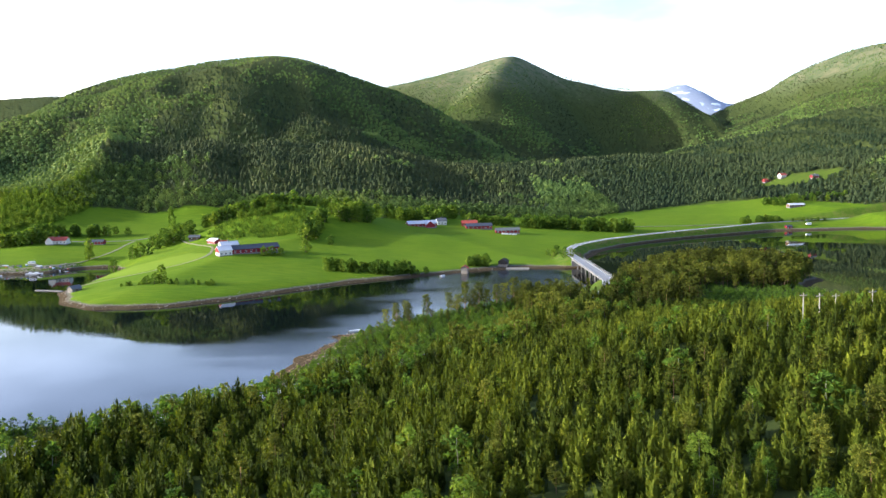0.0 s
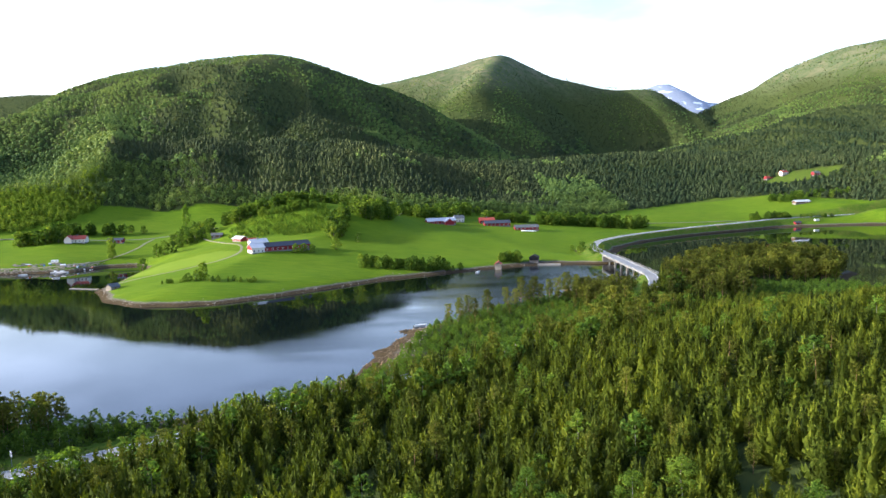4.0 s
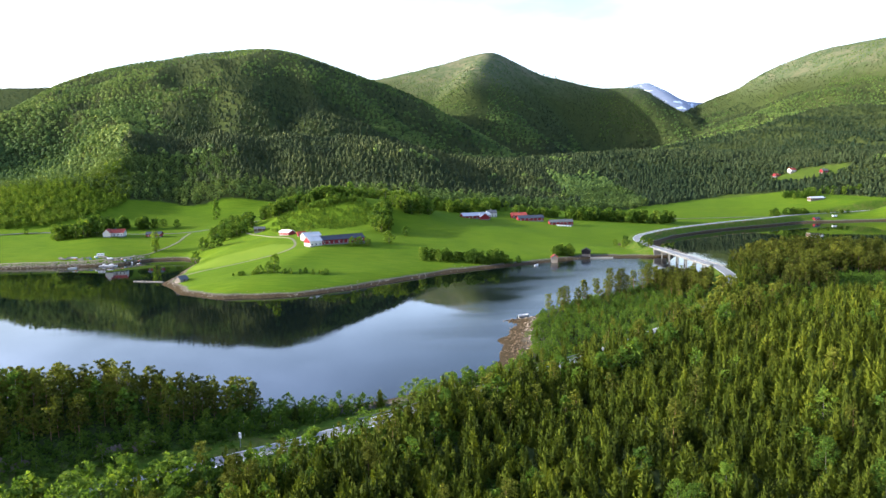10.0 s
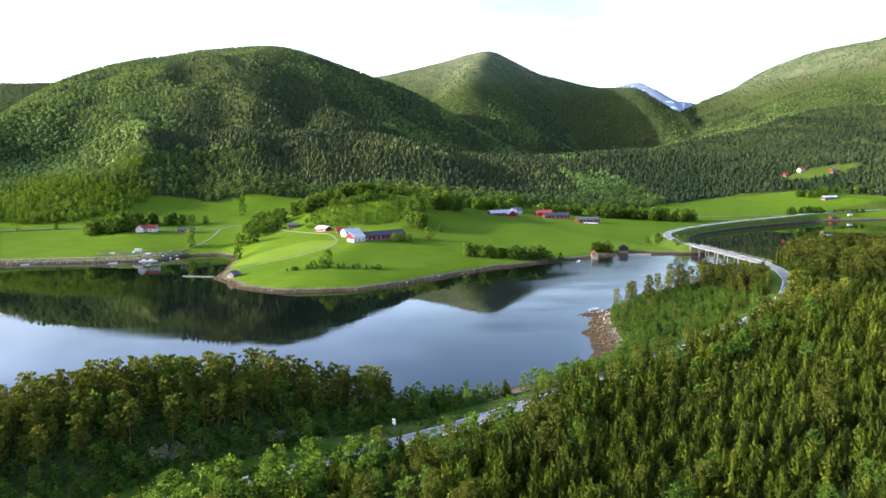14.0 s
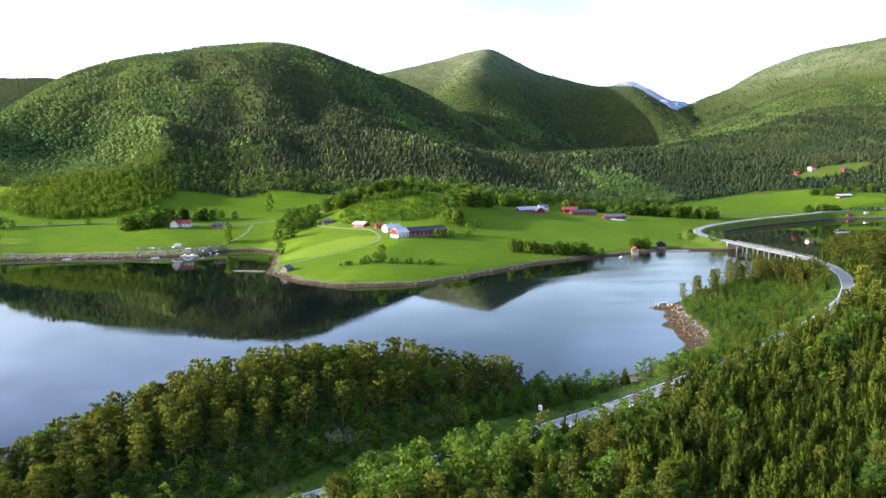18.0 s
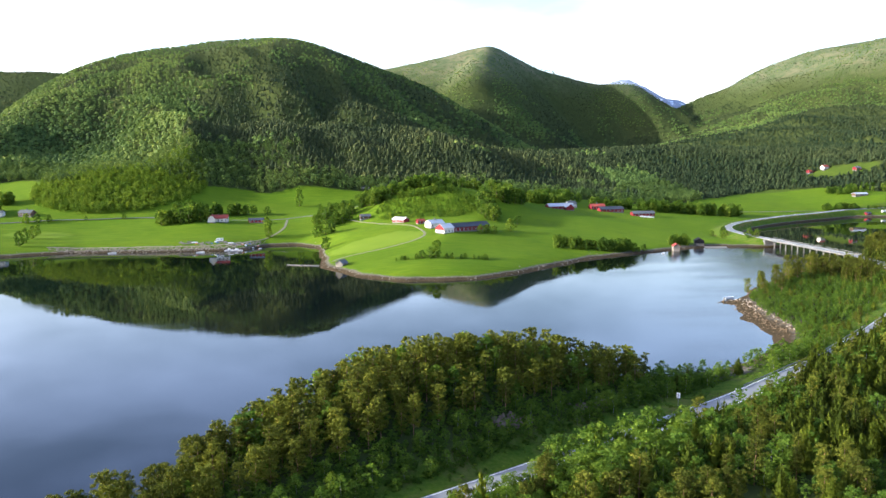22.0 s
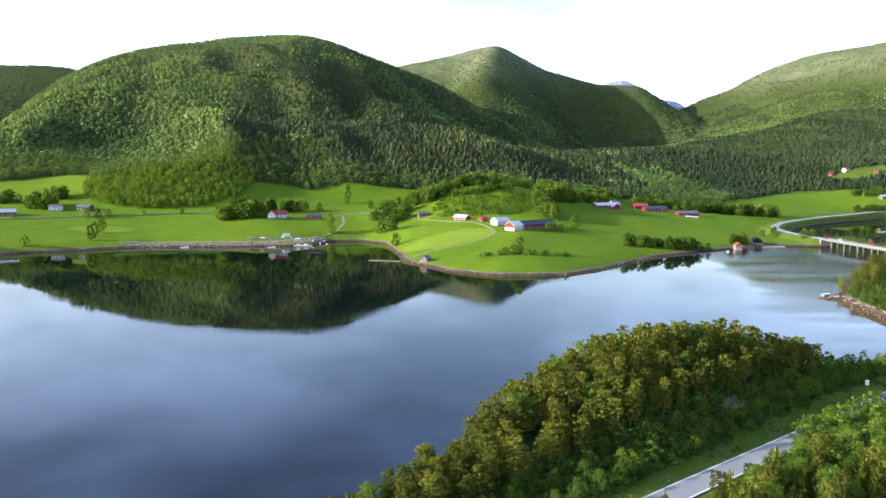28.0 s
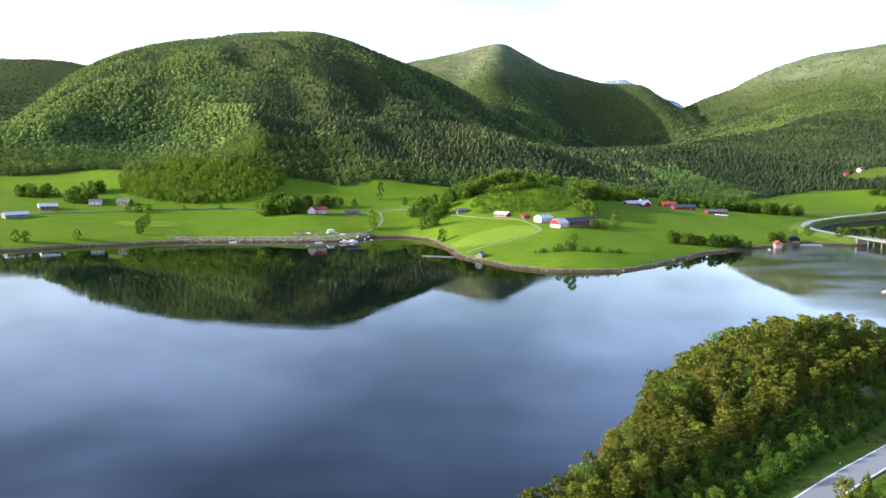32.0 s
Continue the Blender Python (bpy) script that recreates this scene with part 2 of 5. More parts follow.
def water_material():
    m, n, l, b = shader("fjord_water", 0.03)
    b.inputs["Base Color"].default_value = (0.0008, 0.0018, 0.0026, 1)
    b.inputs["IOR"].default_value = 1.33
    swell = noise_node(n, l, 0.16, 3, 0.55, (1.0, 2.4, 1.0), "World")
    ripple = noise_node(n, l, 1.1, 3, 0.6, (1.0, 1.8, 1.0), "World")
    streaks = noise_node(n, l, 0.012, 5, 0.6, (0.55, 2.6, 1.0), "World")
    breeze = band(n, l, streaks, 0.42, 0.68)
    h = calc(n, l, "ADD", calc(n, l, "MULTIPLY", swell, 0.22), calc(n, l, "MULTIPLY", ripple, calc(n, l, "ADD", 0.02, calc(n, l, "MULTIPLY", breeze, 0.24))))
    relief(n, l, b, h, 0.07, 0.2)
    # the current in the strait, by the bridge, ruffles the surface
    geo, xyz = n.new("ShaderNodeNewGeometry"), n.new("ShaderNodeSeparateXYZ")
    l.new(geo.outputs["Position"], xyz.inputs[0])
    wander = calc(n, l, "MULTIPLY", calc(n, l, "SUBTRACT", noise_node(n, l, 0.014, 4, 0.6, (0.6, 1.6, 1.0), "World"), 0.5), 110.0)
    along = calc(n, l, "ADD", calc(n, l, "ADD", xyz.outputs[0], calc(n, l, "MULTIPLY", xyz.outputs[1], -0.35)), wander)
    race = calc(n, l, "MULTIPLY", band(n, l, along, -214.0, -176.0), calc(n, l, "SUBTRACT", 1.0, band(n, l, xyz.outputs[0], 60.0, 105.0)))
    race = calc(n, l, "MULTIPLY", race, band(n, l, noise_node(n, l, 0.02, 4, 0.6, (0.5, 2.2, 1.0), "World"), 0.15, 0.55))
    l.new(calc(n, l, "ADD", calc(n, l, "ADD", 0.012, calc(n, l, "MULTIPLY", breeze, 0.03)), calc(n, l, "MULTIPLY", race, 0.13)), b.inputs["Roughness"])
    return m


GROUND, WATER = ground_material(), water_material()


# ---- lie of the land: all heights are metres above the fjord ----
NORTH_SHORE = [(-2600, 60), (-1500, 250), (-900, 400), (-640, 490), (-541, 526), (-495, 550), (-459, 564), (-426, 578), (-350, 572), (-301, 576),
               (-285, 602), (-265, 604), (-247, 585), (-241, 530), (-238, 469), (-216, 428), (-190, 405), (-150, 406), (-121, 426), (-96, 450),
               (-57, 484), (0, 514), (44, 534), (84, 528)]
LAKE_NORTH = [(100, 528), (106, 575), (121, 612), (143, 655), (178, 697), (215, 726), (262, 752), (341, 783), (421, 795), (560, 770)]
LAKE_SOUTH = [(640, 650), (520, 500), (400, 380), (300, 370), (246, 373), (208, 380), (194, 404), (205, 428), (222, 446), (214, 470), (190, 489), (160, 492),
              (130, 480), (113, 458), (100, 434)]
SOUTH_SHORE = [(84, 430), (40, 405), (2, 372), (-26, 341), (-38, 328), (-52, 324), (-44, 314), (-51, 303), (-52, 294), (-58, 287), (-56, 277), (-59, 266), (-61, 256), (-67, 243), (-78, 229), (-100, 212), (-130, 206),
               (-152, 210), (-182, 207), (-212, 196), (-236, 174), (-252, 152), (-262, 136), (-280, 116), (-302, 100), (-335, 68), (-370, 10),
               (-420, -120), (-700, -500), (-2600, -900)]
WATERS = NORTH_SHORE + LAKE_NORTH + LAKE_SOUTH + SOUTH_SHORE
ROAD = [(-420, -60, 4), (-340, 20, 3.4), (-270, 80, 3), (-217, 115, 3), (-177, 139, 3), (-147, 157, 3), (-118, 175, 3), (-90, 195, 3.2), (-62, 215, 3.6), (-28, 243, 4.6), (2, 270, 5.4),
        (30, 300, 6), (50, 328, 6), (70, 362, 6), (84, 396, 6), (91, 428, 6), (92, 470, 6), (92, 530, 6), (92, 563, 6), (97, 600, 6), (108, 630, 6),
        (122, 650, 6), (142, 675, 6), (180, 706, 6.2), (225, 737, 6.5), (280, 765, 7), (330, 795, 7.5), (400, 815, 8), (520, 830, 10), (700, 860, 14)]
BRIDGE_SOUTH, BRIDGE_NORTH = 434, 527


def to_line(x, y, line, closed=False):
    """Distance from points to a polyline, and a third value carried along it."""
    pts = list(line) + ([line[0]] if closed else [])
    best, third = np.full(np.shape(x), 1e9), np.zeros(np.shape(x))
    for a, b in zip(pts, pts[1:]):
        ux, uy = b[0] - a[0], b[1] - a[1]
        s = np.clip(((x - a[0]) * ux + (y - a[1]) * uy) / (ux * ux + uy * uy), 0, 1)
        d = np.hypot(x - a[0] - s * ux, y - a[1] - s * uy)
        if len(a) > 2:
            third = np.where(d < best, a[2] + s * (b[2] - a[2]), third)
        best = np.minimum(best, d)
    return best, third


def inside(x, y, ring):
    hit = np.zeros(np.shape(x), bool)
    for a, b in zip(ring, ring[1:] + ring[:1]):
        if a[1] != b[1]:
            hit ^= ((a[1] > y) != (b[1] > y)) & (x < a[0] + (y - a[1]) * (b[0] - a[0]) / (b[1] - a[1]))
    return hit


def rough(x, y, size, seed, octaves=3):
    """Smooth value noise between -1 and 1, with the largest swells of that size."""
    total, weight = np.zeros(np.shape(x)), 0.0
    for k in range(octaves):
        u, v = x / size * 2 ** k + 17.3 * seed, y / size * 2 ** k - 9.1 * seed
        i, j = np.floor(u), np.floor(v)
        f, g = u - i, v - j
        f, g = f * f * (3 - 2 * f), g * g * (3 - 2 * g)

        def corner(p, q):
            return np.modf(np.abs(np.sin(p * 127.1 + q * 311.7 + seed * 74.7 + k * 5.3) * 43758.5453))[0]
        total += ((corner(i, j) * (1 - f) + corner(i + 1, j) * f) * (1 - g) + (corner(i, j + 1) * (1 - f) + corner(i + 1, j + 1) * f) * g) * 0.5 ** k
        weight += 0.5 ** k
    return 2 * total / weight - 1


def bump(x, y, cx, cy, rx, ry, high, turn=0.0):
    c, s = np.cos(np.radians(turn)), np.sin(np.radians(turn))
    u, v = ((x - cx) * c + (y - cy) * s) / rx, ((y - cy) * c - (x - cx) * s) / ry
    return high * np.exp(-(u * u + v * v))


def ridge(x, y, crest, width, power=1.0, top=60, steep=1.0):
    """A mountain that falls from a crest line to its foot over that width, rounded at the top, and steeper at its ends."""
    x, crest = x * steep, [(p[0] * steep, p[1], p[2]) for p in crest]
    best = np.zeros(np.shape(x))
    for a, b in zip(crest, crest[1:]):
        d, z = to_line(x, y, (a, b))
        d = np.sqrt(d * d + top * top) - top
        best = np.maximum(best, z * np.clip(1 - d / width, 0, 1) ** power)
    return best


MAIN_HILL = [(-990, 1530, 20), (-920, 1600, 50), (-860, 1660, 150), (-810, 1720, 255), (-760, 1760, 285), (-700, 1790, 299), (-560, 1850, 333), (-440, 1850, 353), (-370, 1850, 360), (-290, 1840, 338), (-230, 1840, 313),
             (-120, 1820, 266), (-60, 1800, 240), (0, 1770, 205), (90, 1720, 150), (190, 1660, 80)]
HILL_SPUR = [(-390, 1830, 352), (-345, 1640, 292), (-290, 1440, 205), (-235, 1270, 140)]
SPUR = [(-700, 1120, 92), (-520, 1090, 112), (-348, 1090, 120), (-180, 1110, 98), (-20, 1150, 66)]
MIDDLE_PEAK = [(-330, 2600, 305), (-173, 2560, 358), (40, 2540, 400), (170, 2530, 430), (237, 2540, 449), (310, 2560, 412), (400, 2590, 378), (597, 2600, 340), (735, 2590, 324), (800, 2600, 262), (870, 2640, 200), (960, 2700, 110)]
PEAK_SPUR = [(237, 2540, 446), (196, 2420, 410), (146, 2290, 362), (112, 2160, 292), (100, 2030, 214), (130, 1920, 140)]
PEAK_SHOULDER = [(725, 2590, 318), (735, 2470, 262), (720, 2350, 190), (690, 2240, 130)]
RIGHT_HILL = [(760, 3100, 120), (920, 2950, 150), (1080, 2800, 228), (1230, 2640, 334), (1400, 2450, 432), (1650, 2200, 492), (2100, 1900, 530), (2800, 1700, 490)]
RIGHT_SHOULDER = [(1400, 2450, 400), (1150, 2000, 250), (900, 1600, 150), (760, 1300, 95)]
LEFT_FAR = [(-3000, 3000, 345), (-1900, 3050, 372), (-1340, 3000, 402), (-1050, 2950, 362), (-800, 2900, 250)]
SNOW_PEAK = [(900, 4600, 330), (1130, 4500, 440), (1260, 4500, 520), (1400, 4480, 520), (1500, 4480, 470), (1640, 4480, 410), (1800, 4500, 330), (2300, 4500, 260)]


def shore_distance(x, y):
    """Metres from the water's edge: plus on land, minus on the water."""
    d, _ = to_line(x, y, WATERS, True)
    return np.where(inside(x, y, WATERS), -d, d)


def land(x, y):
    x, y = np.asarray(x, float), np.asarray(y, float)
    d = shore_distance(x, y) + 2.2 * rough(x, y, 14, 3)
    dl = np.maximum(d, 0)
    south = y < np.interp(x, [-400, -100, 100, 300, 700], [250, 290, 480, 560, 600])
    bank = np.where(d < 0, np.maximum(0.16 * d, -6), 2.0 * (1 - np.exp(-dl / (6 + bump(x, y, -52, 292, 14, 40, 12)))))
    north_z = bank + 0.103 * np.minimum(dl, 420) + 0.04 * np.clip(dl - 420, 0, 4000)
    near = np.clip(dl / 20, 0, 1)
    north_z += near * (bump(x, y, -180, 585, 75, 60, 8.5) + bump(x, y, -148, 688, 78, 50, 25) + bump(x, y, -446, 806, 96, 78, 24)
                       + bump(x, y, 330, 1290, 380, 190, 34) + bump(x, y, 60, 610, 90, 60, -4) + bump(x, y, -40, 692, 48, 45, -3.6) + bump(x, y, -335, 662, 70, 34, 4.6) + 1.6 * rough(x, y, 90, 5))
    hills = np.zeros(x.shape)
    if y.size and y.max() > 700:
        steep_east = np.interp(x, [-960, -800, -680, -330, -80, 90], [420, 650, 1010, 1010, 560, 400])      # the main hill falls away steeply into the valley
        bowl = np.interp(x, [180, 300, 620, 720], [900, 460, 460, 700])   # a shaded bowl under the middle peak
        for crest, width, power, top, steep in ((MAIN_HILL, steep_east, 1.1, 100, 3.2), (HILL_SPUR, 330, 1.0, 40, 1), (SPUR, 330, 0.9, 60, 1), (MIDDLE_PEAK, bowl, 1.2, 30, 1.8), (PEAK_SPUR, 400, 1.0, 20, 1), (PEAK_SHOULDER, 260, 1.0, 25, 1),
                                                (RIGHT_HILL, np.interp(x, [700, 1000, 1400], [700, 900, 1500]), 1.2, 90, 1), (RIGHT_SHOULDER, 700, 1.0, 90, 1), (LEFT_FAR, 1300, 1.1, 80, 1), (SNOW_PEAK, 1100, 1.1, 30, 1)):
            r = 0.5 if crest in (PEAK_SPUR, MIDDLE_PEAK, SNOW_PEAK) else 1.0
            one = sum(ridge(x + r * ox, y + r * oy, crest, width, power, top, steep) for ox, oy in ((0, 0), (60, 25), (-60, -25), (25, -60), (-25, 60))) / 5
            hills = np.maximum(hills, one)
    if y.size and y.max() > 700:      # gullies and shoulders below the crests
        below = np.full(x.shape, 1e9)
        for crest in (MAIN_HILL, RIGHT_HILL):
            below = np.minimum(below, to_line(x, y, crest)[0])
        gully = 1 - 2 * np.abs(rough(x + 0.25 * y, y * 0.45, 210, 31, 3))
        hills = hills + np.clip(hills / 90, 0, 1) * np.clip((below - 60) / 260, 0, 1) * np.where(x < 800, np.clip((2050 - y) / 120, 0, 1), 1) * (34 * gully - 15)
    hills = hills + np.clip(hills / 60, 0, 1) * (16 * rough(x, y, 330, 8, 4))
    hills = hills - 80 * np.exp(-hills / 25)
    k = 14.0
    far = np.clip((y - 700) / 150, 0, 1)
    m = np.maximum(north_z, hills)
    north_z = np.where(far > 0, m + far * k * np.log(np.exp((north_z - m) / k) + np.exp((hills - m) / k)), north_z)
    # the near side: a low neck by the road, a rock knoll, and ground that climbs to the east
    knoll = bump(x, y, -205, 166, 47, 21, 12.0, 30) + bump(x, y, -170, 184, 22, 12, 4, 25)
    climb = 19 * np.clip((x + 75) / 170, 0, 1.6) * np.clip((330 - y) / 130, 0, 1) * np.clip((x - y * 0.55 + 170) / 90, 0, 1)
    climb += bump(x, y, 165, 455, 45, 30, 4)
    south_z = bank + 0.02 * np.minimum(dl, 150) + np.clip(dl / 16, 0, 1) * (knoll + climb + 0.7 * rough(x, y, 30, 6))
    z = np.where(south, south_z, north_z)
    # the road on its bank
    rd, rz = to_line(x, y, ROAD)
    over = (y > BRIDGE_SOUTH - 3) & (y < BRIDGE_NORTH + 3) & (x < 130) & (x > 60)
    w = np.where(over, 0, np.clip((13 - rd) / 8.5, 0, 1))
    w = w * w * (3 - 2 * w)
    return z * (1 - w) + (rz - 0.25) * w


# ---- what grows where ----
TREELINE = ([-2600, -900, -700, -640, -600, -570, -540, -515, -470, -360, -250, -170, -110, -60, -30, 0, 50, 90, 120, 200, 320, 400, 460, 600, 900],
            [850, 790, 825, 828, 850, 860, 830, 790, 812, 812, 826, 826, 800, 770, 790, 800, 822, 815, 815, 874, 953, 925, 840, 800, 800])


def oval(x, y, cx, cy, rx, ry, turn=0.0):
    return bump(x, y, cx, cy, rx, ry, 1.0, turn) > math.exp(-1)


def is_south(x, y):
    return y < np.interp(x, [-400, -100, 100, 300, 700], [250, 290, 480, 560, 600])


def is_field(x, y):
    """Open meadow on the north side, and the far clearings."""
    edge = np.interp(x, *TREELINE) + 9 * rough(x, y, 40, 2)
    f = ~is_south(x, y) & (y < edge)
    f |= oval(x, y, 458, 997, 50, 20, -18) | oval(x, y, 30, 1330, 26, 75, -15)
    return f


def sheet(name, xs, ys, height, material):
    """One continuous grid mesh."""
    gx, gy = np.meshgrid(xs, ys)
    z = height(gx, gy)
    nx, ny = len(xs), len(ys)
    i = (np.arange(ny - 1)[:, None] * nx + np.arange(nx - 1)[None]).ravel()
    me = bpy.data.meshes.new(name)
    me.from_pydata(np.stack([gx.ravel(), gy.ravel(), z.ravel()], 1), [], np.stack([i, i + 1, i + nx + 1, i + nx], 1))
    me.polygons.foreach_set("use_smooth", np.ones(len(me.polygons), bool))
    me.materials.append(material)
    return new(name, me), gx.ravel(), gy.ravel(), z.ravel()


def spaced(lo, hi, step, out_lo, out_hi, grow=1.07, most=80):
    core = list(np.arange(lo, hi + 0.1, step))
    s, v = step, hi
    while v < out_hi:
        s = min(s * grow, most)
        v += s
        core.append(v)
    s, v = step, lo
    while v > out_lo:
        s = min(s * grow, most)
        v -= s
        core.insert(0, v)
    return np.array(core)


ground, gx, gy, gz = sheet("ground", spaced(-560, 460, 3.8, -4300, 4300, 1.07, 80), spaced(76, 860, 3.8, -1800, 4960, 1.033, 75), land, GROUND)
tagged(ground, "green hayfields, dark forest floor and a stony weed-brown shore", "ground", kind="structure")
masks = {}
field_mask = is_field(gx, gy)
masks["field"] = field_mask * np.where(gy > 930, 0.4, 1.0)
masks["hay"] = (inside(gx, gy, [(-236, 512), (-214, 500), (-172, 522), (-166, 546), (-184, 556), (-212, 548), (-234, 532)]) | oval(gx, gy, -470, 632, 26, 12)) * 1.0
masks["heath"] = np.clip((gz - 265 + 50 * rough(gx, gy, 160, 4)) / 110, 0, 1) * (gy > 1300) * (gx > -900) + np.clip((gx - 500) / 400, 0, 1) * np.clip((gz - 290) / 120, 0, 0.9) * (gy > 1300)
road_d, _ = to_line(gx, gy, ROAD)
masks["verge"] = np.clip((15 - road_d) / 4, 0, 1) * (gz > 1.2)
masks["beach"] = (shore_distance(gx, gy) < 18) * 1.0
masks["snow"] = ((gy > 3900) & (gz > 330)) * 1.0
for key, v in masks.items():
    ground.data.attributes.new(key, "FLOAT", "POINT").data.foreach_set("value", np.clip(v, 0, 1).astype(np.float32))
water, *_ = sheet("water", np.linspace(-4300, 900, 14), np.linspace(-1800, 830, 10), lambda x, y: 0 * x, WATER)
tagged(water, "calm dark fjord water mirroring hills and sky", "water", kind="structure")


# ---- trees ----
def spray_cloud(rng, centre, size, count, leaf, loose=0.4):
    """A clump of needles or leaves: small triangles turned every way round a centre."""
    v = rng.normal(size=(count, 3))
    v /= np.linalg.norm(v, axis=1)[:, None]
    c = centre + v * np.array(size) * rng.uniform(0.55, 1.0, (count, 1))
    a = np.cross(v, rng.normal(size=(count, 3))) + loose * rng.normal(size=(count, 3))
    a /= np.linalg.norm(a, axis=1)[:, None]
    b = np.cross(a, v + 0.35 * rng.normal(size=(count, 3)))
    b /= np.linalg.norm(b, axis=1)[:, None] + 1e-6
    s = leaf * rng.uniform(0.7, 1.3, (count, 1))
    return np.stack([c + a * s, c - a * s * 0.6 + b * s * 0.8, c - a * s * 0.6 - b * s * 0.8], 1).reshape(-1, 3)


def spruce_crown(rng, sprays, size):
    """Feathery upswept shoots over a plump cone, for a young tree of height 1. Returns triangles."""
    tris = []

    def at(a, r, z):
        return np.array([math.cos(a) * r, math.sin(a) * r, z])
    turn, belly, wide = rng.uniform(0, 6.28), rng.uniform(0.55, 0.8), rng.uniform(0.24, 0.29)
    for q in range(6):      # the dense heart of the tree
        tris += [at(turn + 1.047 * q, 0.15, 0.05), at(turn + 1.047 * (q + 1), 0.15, 0.05), at(0, 0.0, 0.86)]
    lop = rng.uniform(0, 6.28)
    for k in range(sprays):
        f = 1 - ((k + rng.uniform(0, 1)) / sprays) ** 0.6
        a = rng.uniform(0, 6.283)
        r = (wide * (1 - f) ** belly + 0.008) * rng.uniform(0.60, 1.05) * (1 + 0.16 * math.cos(a - lop))
        z = 0.02 + 0.86 * f
        s = size * (1 - 0.25 * f) * rng.uniform(0.7, 1.35)
        w = s * rng.uniform(0.26, 0.42) / max(r, 0.05)
        up = rng.uniform(0.35, 0.95) + 0.25 * f
        tris += [at(a + w, r, z + s * rng.uniform(-0.1, 0.2)), at(a + rng.uniform(-0.25, 0.25), r + s * rng.uniform(-0.1, 0.45), z + s * up), at(a - w, r, z + s * rng.uniform(-0.1, 0.2))]
    for j in range(3):
        tris += [np.array([0, 0, 1.0]), at(j * 2.1, 0.022, 0.84), at(j * 2.1 + 2.1, 0.022, 0.84)]
    return np.array(tris)


def pine_crown(rng, clumps, leaves, leaf, lump=1.0):
    """Tiers of flattened needle pads, broad below and rounded at the top, over a bare lower trunk, for a tree of height 1. Returns triangles and the pad centres."""
    parts, seats = [], []
    lean = rng.normal(0, 0.03, 2)
    low, middle = rng.uniform(0.16, 0.34), rng.uniform(0.26, 0.46)
    tiers = 9
    for k in range(clumps):
        f = (math.floor((k + rng.uniform(0, 1)) / clumps * tiers) + rng.uniform(0.2, 0.7)) / tiers
        z = low + (0.96 - low) * f
        reach = 0.215 * math.sqrt(max(0.02, 1 - ((f - middle) / 0.74) ** 2)) * rng.uniform(0.3, 1.08)
        a = k * 2.4 + rng.uniform(-0.6, 0.6)
        c = np.array([math.cos(a) * reach + lean[0] * f, math.sin(a) * reach + lean[1] * f, z + rng.uniform(-0.01, 0.02)])
        s = lump * rng.uniform(0.04, 0.075)
        parts.append(spray_cloud(rng, c, (s * 1.2, s * 1.2, s * 0.6), leaves, leaf, 0.5))
        seats.append(c)
    return np.concatenate(parts), seats


def leafy_crown(rng, clumps, leaves, leaf, wide=0.26, low=0.16, lump=1.0):
    """A birch or alder crown of many uneven leaf clumps with gaps, for a tree of height 1."""
    parts, seats = [], []
    for k in range(clumps):
        f = (k + rng.uniform(0, 1)) / clumps
        z = low + (0.96 - low) * f
        reach = wide * math.sin(math.pi * min(1, 0.16 + 0.80 * f)) ** 0.8 * rng.uniform(0.35, 1.1)
        a = k * 2.4 + rng.uniform(-0.6, 0.6)
        c = np.array([math.cos(a) * reach, math.sin(a) * reach, z])
        s = lump * rng.uniform(0.075, 0.13)
        parts.append(spray_cloud(rng, c, (s, s, s * 1.05), leaves, leaf))
        seats.append(c)
    return np.concatenate(parts), seats


def far_crown(rng, pointed):
    """A small uneven crown for the wooded slopes, for a tree of height 1."""
    tris = []
    rings = [(0.04, 0.33), (0.34, 0.24)] if pointed else [(0.06, 0.26), (0.44, 0.38)]
    for q, (z, r) in enumerate(rings):
        m, turn = (5, rng.uniform(0, 6))
        apex = np.array([rng.normal(0, 0.02), rng.normal(0, 0.02), (0.66 if q == 0 else 1.0)])
        ring = [np.array([math.cos(turn + 1.2566 * j) * r * rng.uniform(0.65, 1.3), math.sin(turn + 1.2566 * j) * r * rng.uniform(0.65, 1.3), z + rng.uniform(-0.06, 0.08)]) for j in range(m)]
        for j in range(m):
            if pointed:
                tris += [apex, ring[j], ring[(j + 1) % m]]
            else:
                bulge = (ring[j] + ring[(j + 1) % m]) / 2 * np.array([0.7, 0.7, 1]) + np.array([0, 0, 0.36 if q else 0.30])
                tris += [ring[j], ring[(j + 1) % m], bulge]
                if q:
                    tris += [bulge, apex * np.array([1, 1, 0.92]), ring[j]]
    return np.array(tris)


